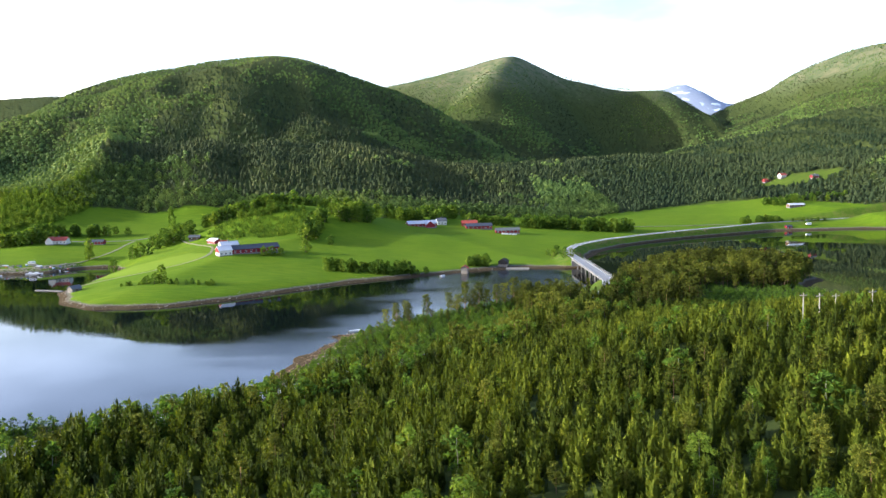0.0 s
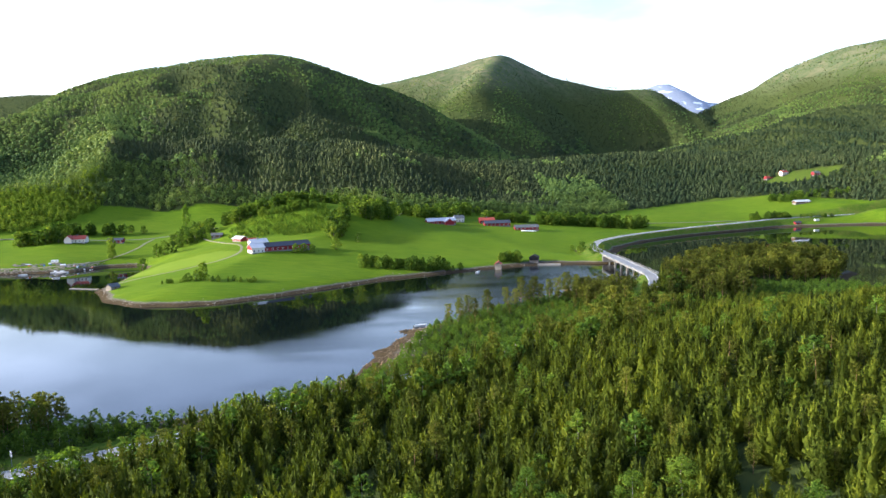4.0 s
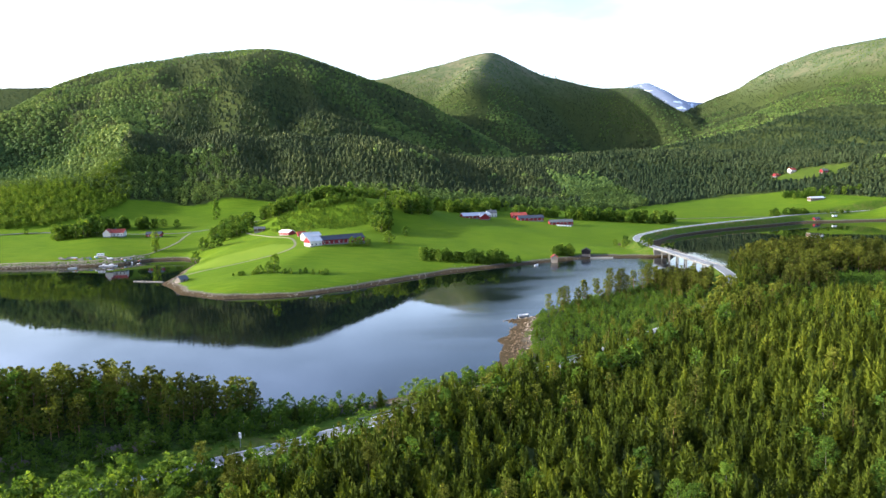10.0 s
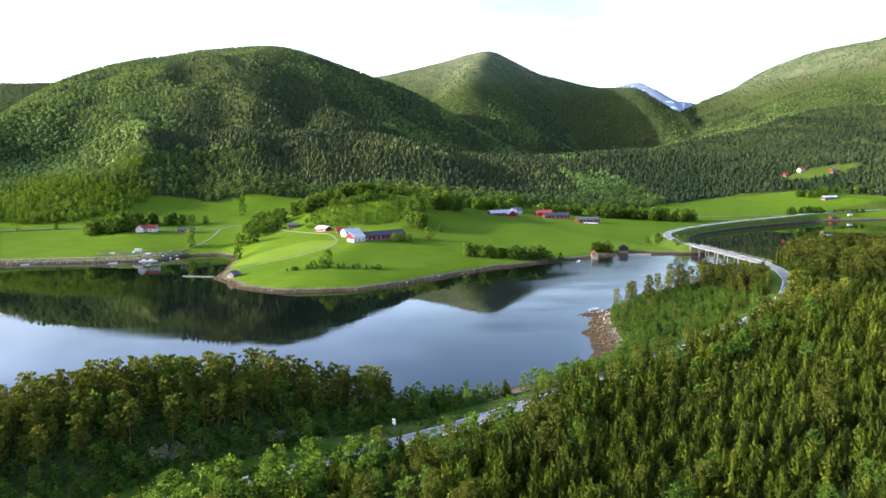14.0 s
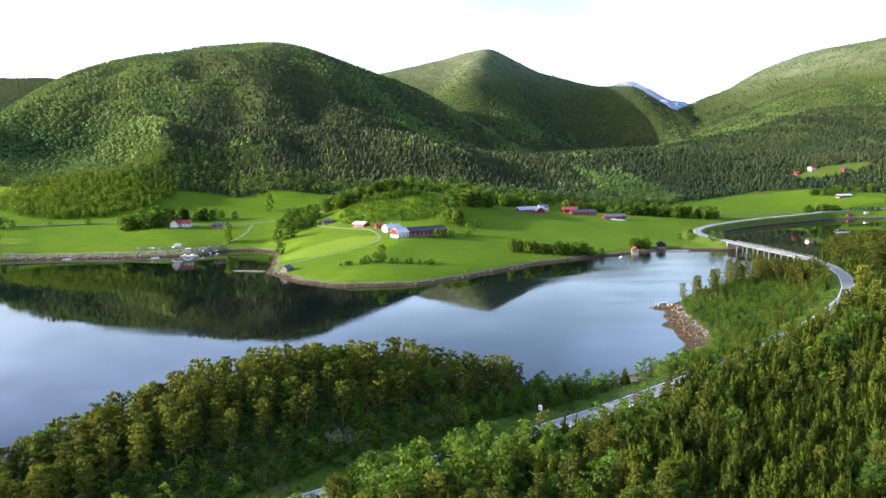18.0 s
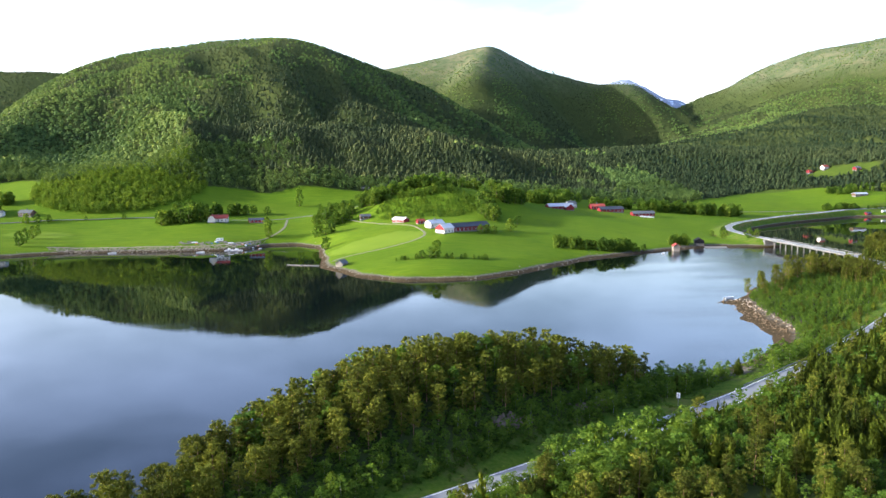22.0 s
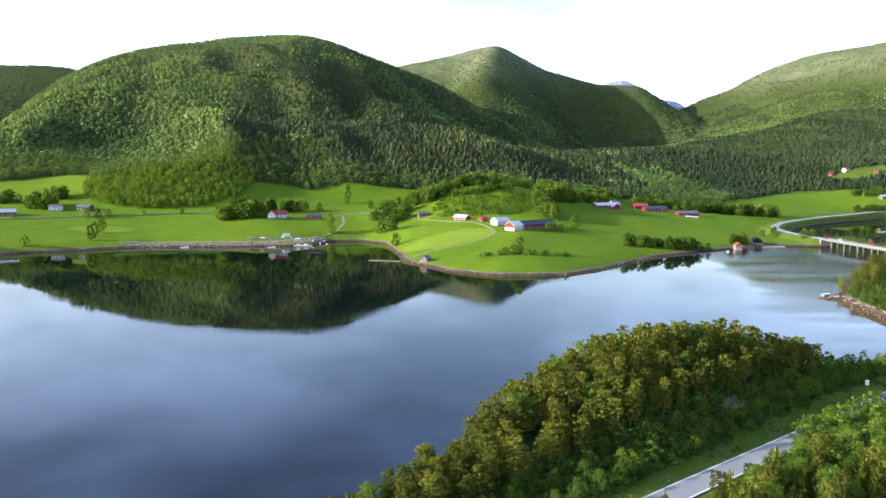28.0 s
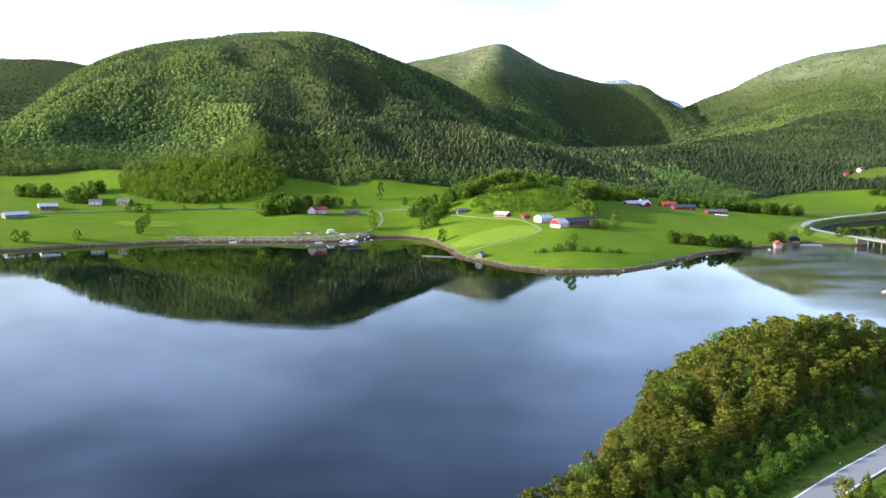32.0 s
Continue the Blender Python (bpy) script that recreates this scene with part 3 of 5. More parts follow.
def stem(rng, seats, top, thick, limbs):
    """A tapered, slightly bent trunk with limbs that reach into the crown. Returns triangles."""
    tris = []

    def rod(p, q, r, s, n=5):
        d = (q - p) / (np.linalg.norm(q - p) + 1e-9)
        u = np.cross(d, [0.31, 0.95, 0.1])
        u /= np.linalg.norm(u)
        w = np.cross(d, u)
        for j in range(n):
            a, b = 6.2832 * j / n, 6.2832 * (j + 1) / n
            e, f = math.cos(a) * u + math.sin(a) * w, math.cos(b) * u + math.sin(b) * w
            tris.extend([p + e * r, p + f * r, q + f * s, p + e * r, q + f * s, q + e * s])
    bend = rng.normal(0, 0.012, 2)
    marks = [np.array([bend[0] * math.sin(6 * f), bend[1] * math.sin(5 * f), f * top - (0.03 if f == 0 else 0)]) for f in (0, 0.35, 0.7, 1)]
    for k in range(3):
        rod(marks[k], marks[k + 1], thick * (1 - 0.28 * k), thick * (0.72 - 0.28 * k))
    for c in seats[:limbs]:
        rod(np.array([0, 0, max(0.08, c[2] - 0.09)]), c, thick * 0.35, thick * 0.12, 3)
    return np.array(tris)


def mesh_of(name, tris, material, tints=None):
    me = bpy.data.meshes.new(name)
    n = len(tris)
    me.vertices.add(n)
    me.vertices.foreach_set("co", np.ascontiguousarray(tris, dtype=np.float32).ravel())
    me.loops.add(n)
    me.loops.foreach_set("vertex_index", np.arange(n, dtype=np.int32))
    me.polygons.add(n // 3)
    me.polygons.foreach_set("loop_start", np.arange(0, n, 3, dtype=np.int32))
    me.polygons.foreach_set("loop_total", np.full(n // 3, 3, dtype=np.int32))
    me.update(calc_edges=True)
    me.materials.append(material)
    if tints is not None:
        me.attributes.new("tint", "FLOAT", "POINT").data.foreach_set("value", np.asarray(tints, np.float32))
    return me


def massed(name, shapes, places, material, label, category):
    """Many trees as one joined sheet of foliage: places are rows of x, y, z, height, width factor, tint."""
    rng = np.random.default_rng(len(places) + len(name))
    if not len(places):
        return None
    pick = rng.integers(0, len(shapes), len(places))
    turn = rng.uniform(0, 6.283, len(places))
    out, tint = [], []
    for k, shape in enumerate(shapes):
        p, a = places[pick == k], turn[pick == k]
        c, s = np.cos(a)[:, None], np.sin(a)[:, None]
        h, w = p[:, 3:4], p[:, 3:4] * p[:, 4:5]
        x = (shape[None, :, 0] * c - shape[None, :, 1] * s) * w + p[:, 0:1]
        y = (shape[None, :, 0] * s + shape[None, :, 1] * c) * w + p[:, 1:2]
        z = shape[None, :, 2] * h + p[:, 2:3]
        out.append(np.stack([x, y, z], 2).reshape(-1, 3))
        tint.append(np.repeat(p[:, 5], len(shape)))
    ob = new(name, mesh_of(name, np.concatenate(out), material, np.concatenate(tint)))
    return tagged(ob, label, category, kind="stuff")


def scatter(rng, x0, x1, y0, y1, step):
    """Points on a loosened grid."""
    gx_, gy_ = np.meshgrid(np.arange(x0, x1, step), np.arange(y0, y1, step))
    gx_, gy_ = gx_.ravel() + rng.uniform(-0.48, 0.48, gx_.size) * step, gy_.ravel() + rng.uniform(-0.48, 0.48, gx_.size) * step
    return gx_, gy_


def rows_of(rng, x, y, low, high, wide=(0.85, 1.2), tint=None):
    h = rng.uniform(low, high, len(x))
    t = rng.uniform(0, 1, len(x)) if tint is None else np.clip(tint + rng.normal(0, 0.18, len(x)), 0, 1)
    return np.stack([x, y, land(x, y) - 0.15, h, rng.uniform(*wide, len(x)), t], 1)


R1 = np.random.default_rng(11)
SPRUCE_NEAR = [spruce_crown(R1, 560, 0.080) for _ in range(6)]
SPRUCE_MID = [spruce_crown(R1, 120, 0.150) for _ in range(8)]
PINE_NEAR = [pine_crown(R1, 66, 36, 0.0185) for _ in range(6)]
PINE_MID = [pine_crown(R1, 34, 11, 0.036, 1.05) for _ in range(6)]
BIRCH_NEAR = [leafy_crown(R1, 46, 32, 0.021, 0.26, 0.07, 0.72) for _ in range(5)]
BIRCH_MID = [leafy_crown(R1, 24, 12, 0.044, 0.27, 0.06, 0.82) for _ in range(5)]
BIRCH_FAR = [leafy_crown(R1, 13, 9, 0.078, 0.27, 0.14, 1.0) for _ in range(6)]
BIRCH_EDGE = [leafy_crown(R1, 12, 8, 0.085, 0.27, 0.12, 1.0) for _ in range(5)]
SLOPE_POINTED, SLOPE_ROUND = [far_crown(R1, True) for _ in range(6)], [far_crown(R1, False) for _ in range(6)]


# the near wood, from the shore over the road to the climbing plantation
def near_wood():
    rng = np.random.default_rng(5)
    x, y = scatter(rng, -330, 300, 88, 500, 3.05)
    d, (rd, _) = shore_distance(x, y), to_line(x, y, ROAD)
    ok = is_south(x, y) & (d > 3.5) & (rd > 4.7) & (land(x, y) > 1.25)
    side = y - np.interp(x, [p[0] for p in ROAD[:16]], [p[1] for p in ROAD[:16]])      # plus: between road and fjord
    ok &= ~((side > 0) & (rd < np.interp(x, [-230, -190, -150], [7.0, 8.0, 10.5])) & (x < -95))                                        # mown verge below the knoll
    ok &= ~((side < 0) & (rd < np.interp(x, [-190, -176, -142, -134], [8.5, 5.2, 5.2, 8.5])) & (x < -125))
    x, y, d, rd, side = x[ok], y[ok], d[ok], rd[ok], side[ok]
    patch = rough(x, y, 38, 9)
    u = rng.uniform(0, 1, len(x))
    knoll = (side > 0) & (x < -135)
    neck = (side > 0) & (x >= -135) & (x < -62)
    point = (side > 0) & (x >= -62) & (y < 440)
    islet = (x > 100) & (y > 350)
    plantation = (side <= 0) & ~islet
    fringe = plantation & ((rd < 26 + 8 * patch) | (x < -118 + 30 * patch))
    kind = np.full(len(x), "", object)
    kind[plantation] = "spruce"
    kind[plantation & (u < 0.035)] = "birch"
    kind[plantation & (u > 0.96)] = "pine"
    kind[fringe] = np.where(u[fringe] < 0.45, "birch", np.where(u[fringe] < 0.72, "pine", "spruce"))
    kind[knoll] = np.where(u[knoll] < 0.88, "pine", "birch")
    kind[neck] = np.where(u[neck] < 0.86, "birch", "spruce")
    kind[point] = np.where(u[point] < 0.66, "birch", np.where(u[point] < 0.84, "spruce", "pine"))
    kind[islet] = np.where(u[islet] < 0.95, "pine", "birch")
    by_bridge = (x > 30) & (x < 100) & (y > 340) & (y < 402)
    kind[by_bridge & (u < 0.7)] = "pine"
    low = knoll & (rd < 19)
    kind[low] = "birch"
    factor = np.ones(len(x))
    factor[neck] = 0.62
    factor[point] = 0.55
    factor[fringe & (kind == "birch")] = 0.8
    screen = plantation & (rd < 24) & (x > -96)
    kind[screen] = np.where(u[screen] < 0.10, "birch", np.where(u[screen] < 0.20, "pine", "spruce"))
    factor[screen] = np.where(kind[screen] == "pine", 0.85, 1.22)
    factor[low] = 0.55
    hide = plantation & (rd < 24) & (x > -182) & (x < -138)
    kind[hide & (u < 0.75)] = "birch"
    factor[hide] = 1.0
    factor[plantation & (kind == "pine")] = 0.8
    factor[(point | plantation) & (y > 240) & ~screen] *= 0.8
    factor[(x > 36) & (x < 100) & (y > 320)] = 0.9
    factor[(x > 36) & (x < 100) & (y > 402)] = 0.4
    factor[islet] = 1.12
    thin = rng.uniform(0, 1, len(x))
    keep = np.where(kind == "pine", thin < np.where(knoll, 0.66, np.where(islet | by_bridge, 0.64, 0.45)), np.where(kind == "birch", thin < 0.60, thin < 0.66))
    keep |= screen & (thin < 0.93)
    keep |= fringe & (thin < 0.72)
    keep |= hide & (thin < 0.85)
    keep &= ~((x > 118) & (y > 320) & (y < 404)) & ~((x > 235) & (y > 300))
    keep &= ~(plantation & (patch > 0.5) & (thin < 0.35))
    bend = (x > -22) & (y > 236) & (y < 425)      # the road bends round the point between open verges
    keep &= ~(bend & (rd < np.where(side > 0, 9.0, 5.5)) & ~islet)
    row = bend & (side < 0) & (rd < 30) & ~islet
    factor[row] = np.where(x[row] < 25, 1.1, np.where(rd[row] < 14, 1.3, 0.95))
    keep |= row & (x > 36) & (rd > 5.5) & (rd < 14) & (y < 418)
    px = np.array([-27, -22, -18, -16, -9, 2, 5, 9, 13, 16, 20, 25, 29, 34, 40])
    py = np.array([338, 334, 341, 327, 345, 362, 357, 366, 362, 370, 373, 378, 376, 384, 388])
    x, y, kind, knoll, factor, patch = np.r_[x[keep], px], np.r_[y[keep], py], np.r_[kind[keep], np.full(15, "pine", object)], np.r_[knoll[keep], np.zeros(15, bool)], np.r_[factor[keep], np.full(15, 1.15)], np.r_[patch[keep], np.zeros(15)]
    keep = np.ones(len(x), bool)
    return x[keep], y[keep], kind[keep], knoll[keep], factor[keep], patch[keep]


def near_trees():
    rng = np.random.default_rng(6)
    x, y, kind, knoll, factor, patch = near_wood()
    shore_pines = np.arange(len(x)) >= len(x) - 15
    nearness = -900.0 * shore_pines + np.minimum(np.abs(y - 96), 400) + np.maximum(0, -x - 300) + np.maximum(0, x - 110) + rng.uniform(0, 22, len(x))
    plans = (("spruce", SPRUCE_NEAR, SPRUCE_MID, SPRUCE_LEAF, SPRUCE_MASS, BARK, (5.0, 9.6), (0.85, 1.2), 0.012, 290, "young green spruce with drooping boughs in dense plantation"),
             ("pine", PINE_NEAR, PINE_MID, PINE_LEAF, PINE_MASS, PINE_BARK, (7.0, 12.8), (0.74, 1.06), 0.012, 240, "olive Scots pine with clumped crown and rusty trunk"),
             ("birch", BIRCH_NEAR, BIRCH_MID, BIRCH_LEAF, BIRCH_MASS, BIRCH_BARK, (5.0, 9.5), (1.05, 1.6), 0.007, 220, "fresh green birch with pale thin trunk"))
    for name, near, mid, leaf, mass, bark, tall, wide, thick, most, label in plans:
        sel = np.where(kind == name)[0]
        order = sel[np.argsort(nearness[sel])]
        h = rng.uniform(*tall, len(x)) * factor
        if name == "pine":
            h = np.where(knoll, 0.66 * h + 2.2, h)
        w = rng.uniform(*wide, len(x)) * (np.where(knoll, 1.05, 1.0) if name == "pine" else 1.0)
        z = land(x, y) - 0.15
        kinds = []
        for k, shape in enumerate(near):
            tris, seats = shape if isinstance(shape, tuple) else (shape, [])
            tree = new(name + "_tree")
            tagged(tree, label, "tree", group=name + " trees of the near wood")
            new("trunk", mesh_of("trunk", stem(R1, seats, 0.93 if name != "birch" else 0.86, thick, 0 if name == "spruce" else 12), bark)).parent = tree
            new("crown", mesh_of("crown", tris, leaf)).parent = tree
            kinds.append(tree)
        used = set()
        for j, i in enumerate(order[:most]):
            k = j % len(kinds)
            tree = kinds[k] if k not in used else copy_thing(kinds[k], Matrix())
            used.add(k)
            tree.matrix_basis = Matrix.LocRotScale((x[i], y[i], z[i]), Euler((0, 0, rng.uniform(0, 6.28))), (h[i] * w[i], h[i] * w[i], h[i]))
        rest = order[most:]
        shapes = [s[0] if isinstance(s, tuple) else s for s in mid]
        tint = np.clip(0.5 + 0.35 * patch[rest] - 0.3 * ((x[rest] > 36) & (y[rest] > 320)) + rng.normal(0, 0.24, len(rest)), 0, 1)
        massed(name + "_wood", shapes, np.stack([x[rest], y[rest], z[rest], h[rest], w[rest], tint], 1), mass, "dense wood of " + label, "trees")
        if name != "spruce":
            trunks = [stem(R1, [], 0.8, thick, 0) for _ in range(2)]
            massed(name + "_trunks", trunks, np.stack([x[rest], y[rest], z[rest], h[rest], w[rest], tint], 1), bark, "thin upright trunks under the " + name + " crowns", "trunks")


near_trees()


# the far side: wooded slopes behind the meadows
def far_woods():
    rng = np.random.default_rng(21)
    sets = {"pointed": [], "round": [], "edge": []}
    for x0, x1, y0, y1, step, tall, grow in ((-1100, 700, 735, 1120, 6.0, (5.5, 9.5), 1.0), (-1500, 900, 1120, 1500, 7.8, (6, 9.5), 1.1), (-1700, 1300, 1500, 2000, 9.6, (6, 9.5), 1.35),
                                             (-900, 1900, 2000, 2640, 9.6, (5, 8), 1.6), (700, 1900, 2640, 3150, 13.0, (5, 8), 2.0), (-2600, -900, 2000, 3100, 15, (6, 9), 2.3), (1900, 2900, 1300, 2500, 18, (6, 9), 2.6)):
        x, y = scatter(rng, x0, x1, y0, y1, step)
        ahead = (np.abs(np.arctan2(x + 160, y + 20)) < 0.80) & (shore_distance(x, y) > 12)
        x, y = x[ahead], y[ahead]
        z = land(x, y)
        limit = np.where(y < 2050, 430, np.where(x < -800, 460, np.where(x < 850, 350, 385))) + 60 * rough(x, y, 150, 4)
        bare = rng.uniform(0, 1, len(x)) > np.clip((limit - z) / 150 + 0.5, 0.0, 1)
        ok = ~is_field(x, y) & ~is_south(x, y) & ~bare
        x, y, z = x[ok], y[ok], z[ok]
        patch = 0.8 * rough(x, y * 0.5, 150, 12) + 0.8 * rough(x, y * 0.6, 60, 13) + rng.normal(0, 0.15, len(x))
        patch += np.where((x < -900) & (y > 2300), 1.0, 0.0) + np.where((x > 260) & (x < 700) & (y > 2150) & (y < 2560), 0.3, 0.0) + np.where((x > 200) & (y < 1750), 0.8, 0.0) - 0.45 * np.clip((-480 - x) / 150, 0, 1) * (y < 2200)
        knoll = oval(x, y, -450, 835, 130, 100)
        low = bump(x, y, 330, 1290, 420, 230, 1.0)
        conifer = (patch - 0.22 * np.clip(1 - (y - np.interp(x, *TREELINE)) / 120, 0, 1) + 1.1 * low + np.where((y > 860) & (y < 1260) & (x > -420) & (x < 120), 0.75, 0) > 0.12) & ~knoll
        h = rng.uniform(*tall, len(x))
        tint = np.clip(0.46 + 0.45 * rough(x, y, 90, 14) + 0.2 * rough(x, y, 30, 17) + rng.normal(0, 0.10, len(x)), 0, 1)
        row = np.stack([x, y, z - 0.3, h, rng.uniform(0.95, 1.4, len(x)) * grow, tint], 1)
        row[conifer, 3] *= rng.uniform(0.65, 1.05, conifer.sum())
        row[:, 3] *= np.clip(1.25 - z / 420, 0.5, 1)
        # low eastern hill: dark pines, with the big hill's shade put into their tint
        row[conifer & (x > 100) & (y < 1750), 5] *= 0.62
        sets["pointed"].append(row[conifer])
        fringe = ~conifer & (y < np.interp(x, *TREELINE) + 130)
        sets["round"].append(row[~conifer & ~fringe])
        big = row[fringe]
        big[:, 3] *= rng.uniform(0.8, 1.3, len(big))
        sets["edge"].append(big)
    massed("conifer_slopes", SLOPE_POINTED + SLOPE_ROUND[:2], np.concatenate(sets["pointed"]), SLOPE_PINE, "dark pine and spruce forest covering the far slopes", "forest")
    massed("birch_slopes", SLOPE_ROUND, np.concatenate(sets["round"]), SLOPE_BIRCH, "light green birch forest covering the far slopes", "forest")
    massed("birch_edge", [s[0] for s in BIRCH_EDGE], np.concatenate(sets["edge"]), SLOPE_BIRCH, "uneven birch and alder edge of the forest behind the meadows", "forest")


far_woods()


def wood_behind():
    """The wood goes on south of the drone's line."""
    rng = np.random.default_rng(91)
    x, y = scatter(rng, -420, 330, -140, 88, 5.6)
    rd, _ = to_line(x, y, ROAD)
    ok = (shore_distance(x, y) > 6) & (rd > 12)
    x, y = x[ok], y[ok]
    massed("spruce_wood_south", SLOPE_POINTED, rows_of(rng, x, y, 4.5, 8.5, (0.9, 1.3)), SPRUCE_MASS, "spruce wood continuing south of the road", "trees")


wood_behind()


def understory():
    """Bushes and saplings under the pines of the knoll and along the shore."""
    rng = np.random.default_rng(93)
    x, y = scatter(rng, -330, 300, 88, 430, 2.9)
    rd, _ = to_line(x, y, ROAD)
    side = y - np.interp(x, [p[0] for p in ROAD[:16]], [p[1] for p in ROAD[:16]])
    ok = (((side > 0) & (rd > np.interp(x, [-230, -190, -150], [7.5, 8.5, 11.5])) & (rough(x, y, 16, 15) > -0.62)) | ((side < 0) & (rd > 7) & (x < -70) & (y < 190) & (rough(x, y, 16, 16) > 0.0)) | ((x > 115) & (y > 312) & (y < 410)) | ((side < 0) & (rd > 4.3) & (rd < 9.5) & (x > -92) & (x < -25))) & is_south(x, y) & (land(x, y) > 1.3) & ((x < 60) | (y > 312))
    x, y, side, rd = x[ok], y[ok], side[ok], rd[ok]
    rows = rows_of(rng, x, y, 1.3, 3.2, (1.1, 1.8), 0.4)
    rows[(side < 0) & (rd < 9.5) & (x > -92), 3] *= 1.5
    massed("bushes", [leafy_crown(R1, 11, 11, 0.072, 0.34, 0.10, 1.15)[0] for _ in range(4)], rows, BIRCH_MASS, "low green bushes and saplings under the trees", "bushes")


understory()


def verge_grass():
    """Uneven tufts on the mown banks beside the road."""
    rng = np.random.default_rng(97)
    x, y = scatter(rng, -330, 60, 40, 330, 1.5)
    rd, _ = to_line(x, y, ROAD)
    ok = (rd > 3.9) & (rd < 13) & (rough(x, y, 6, 19) > -0.05)
    x, y = x[ok], y[ok]
    massed("verge_grass", [leafy_crown(R1, 3, 4, 0.30, 0.45, 0.2, 1.6)[0] for _ in range(4)], rows_of(rng, x, y, 0.25, 0.75, (1.2, 2.2), 0.45), BIRCH_MASS, "uneven grass tufts on the road banks", "grass")


verge_grass()


def undergrowth():
    """Bilberry, heather and grass that cover the floor of the pine knoll and the rock's foot."""
    rng = np.random.default_rng(98)
    x, y = scatter(rng, -300, -110, 88, 240, 1.55)
    rd, _ = to_line(x, y, ROAD)
    side = y - np.interp(x, [p[0] for p in ROAD[:16]], [p[1] for p in ROAD[:16]])
    ok = (side > 0) & (rd > np.interp(x, [-230, -190, -150], [7.0, 8.0, 10.5])) & (rough(x, y, 9, 29) > -0.55) & (land(x, y) > 1.4)
    x, y = x[ok], y[ok]
    massed("undergrowth", [leafy_crown(R1, 4, 5, 0.26, 0.5, 0.15, 1.5)[0] for _ in range(4)], rows_of(rng, x, y, 0.4, 1.3, (1.1, 2.0), 0.3), BIRCH_MASS, "low bilberry and heather under the pines", "undergrowth")


undergrowth()


# ---- building helpers ----
def part(name, bm, material, parent, label=""):
    me = bpy.data.meshes.new(name)
    bm.to_mesh(me)
    bm.free()
    me.materials.append(material)
    ob = new(name, me)
    ob.parent = parent
    return tagged(ob, label)


def block(*boxes, bevel=0.0):
    """Boxes (x0, x1, y0, y1, z0, z1) joined in one bmesh."""
    bm = bmesh.new()
    for x0, x1, y0, y1, z0, z1 in boxes:
        v = bmesh.ops.create_cube(bm, size=1)["verts"]
        bmesh.ops.scale(bm, vec=(x1 - x0, y1 - y0, z1 - z0), verts=v)
        bmesh.ops.translate(bm, vec=((x0 + x1) / 2, (y0 + y1) / 2, (z0 + z1) / 2), verts=v)
    if bevel:
        bmesh.ops.bevel(bm, geom=bm.edges[:], offset=bevel, segments=1, affect="EDGES")
    return bm


def solid(verts, faces):
    bm = bmesh.new()
    vs = [bm.verts.new(v) for v in verts]
    for f in faces:
        bm.faces.new([vs[i] for i in f])
    return bm


def ground_at(x, y):
    return float(land(np.array([x]), np.array([y]))[0])


def stand(name, x, y, turn, label, category, group="", sink=0.0, z=None):
    ob = new(name)
    ob.matrix_basis = pose(x, y, (ground_at(x, y) if z is None else z) - sink, 0, 0, turn)
    return tagged(ob, label, category, group)


RED = plain("red_barn_paint", (0.155, 0.014, 0.018), 0.75, 0.3, 0.8, stretch=(1, 1, 0.15))
WHITE = plain("white_house_paint", (0.50, 0.48, 0.44), 0.6, 0.06, 0.8)
BROWN = plain("brown_stained_boards", (0.09, 0.055, 0.035), 0.8, 0.3, 0.8, stretch=(1, 1, 0.15))
GREY_WOOD = plain("weathered_grey_boards", (0.15, 0.135, 0.12), 0.85, 0.3, 0.8, stretch=(1, 1, 0.15))
DARK_SHEET = plain("dark_blue_grey_roof_sheet", (0.040, 0.045, 0.060), 0.75, 0.2, 0.6)
PALE_SHEET = plain("pale_grey_roof_sheet", (0.40, 0.41, 0.43), 0.5, 0.12, 0.6)
RED_TILE = plain("red_roof_tile", (0.25, 0.05, 0.035), 0.7, 0.3, 1.2)
SLATE = plain("grey_slate_roof", (0.085, 0.088, 0.092), 0.6, 0.25, 0.9)
CONCRETE = plain("grey_concrete", (0.145, 0.142, 0.135), 0.85, 0.18, 0.5, bump_=0.01)
PEBBLE = plain("pale_shore_stone", (0.25, 0.21, 0.165), 0.9, 0.6, 0.9, bump_=0.03)
STONE = plain("shore_stone", (0.19, 0.165, 0.135), 0.9, 0.4, 0.9, bump_=0.03)
WEED = plain("weed_brown_stone", (0.10, 0.07, 0.04), 0.85, 0.4, 0.9, bump_=0.03)
ROCK = plain("dark_grey_rock", (0.15, 0.112, 0.078), 0.9, 0.45, 0.5, bump_=0.05)
ASPHALT = plain("worn_grey_asphalt", (0.185, 0.186, 0.19), 0.85, 0.14, 0.35, bump_=0.006)
GRAVEL = plain("pale_gravel", (0.15, 0.145, 0.085), 0.95, 0.25, 0.5)
LANE = plain("grey_lane_asphalt", (0.115, 0.115, 0.11), 0.9, 0.2, 0.4)
LINE = plain("white_road_paint", (0.72, 0.72, 0.70), 0.7, 0.1, 1.0)
STEEL = plain("galvanised_steel", (0.22, 0.225, 0.23), 0.6, 0.2, 1.0, metal=0.4)
POLE = plain("tarred_wood_pole", (0.30, 0.27, 0.23), 0.85, 0.25, 1.5)
TAR = plain("black_tarred_boards", (0.022, 0.020, 0.020), 0.9, 0.3, 0.8)
HULL = plain("white_boat_hull", (0.62, 0.62, 0.62), 0.3, 0.05, 1.0)
DARK = plain("dark_boat_trim", (0.03, 0.035, 0.045), 0.4, 0.2, 1.0)
BLUE = plain("blue_tarp", (0.04, 0.10, 0.26), 0.6, 0.2, 1.0)
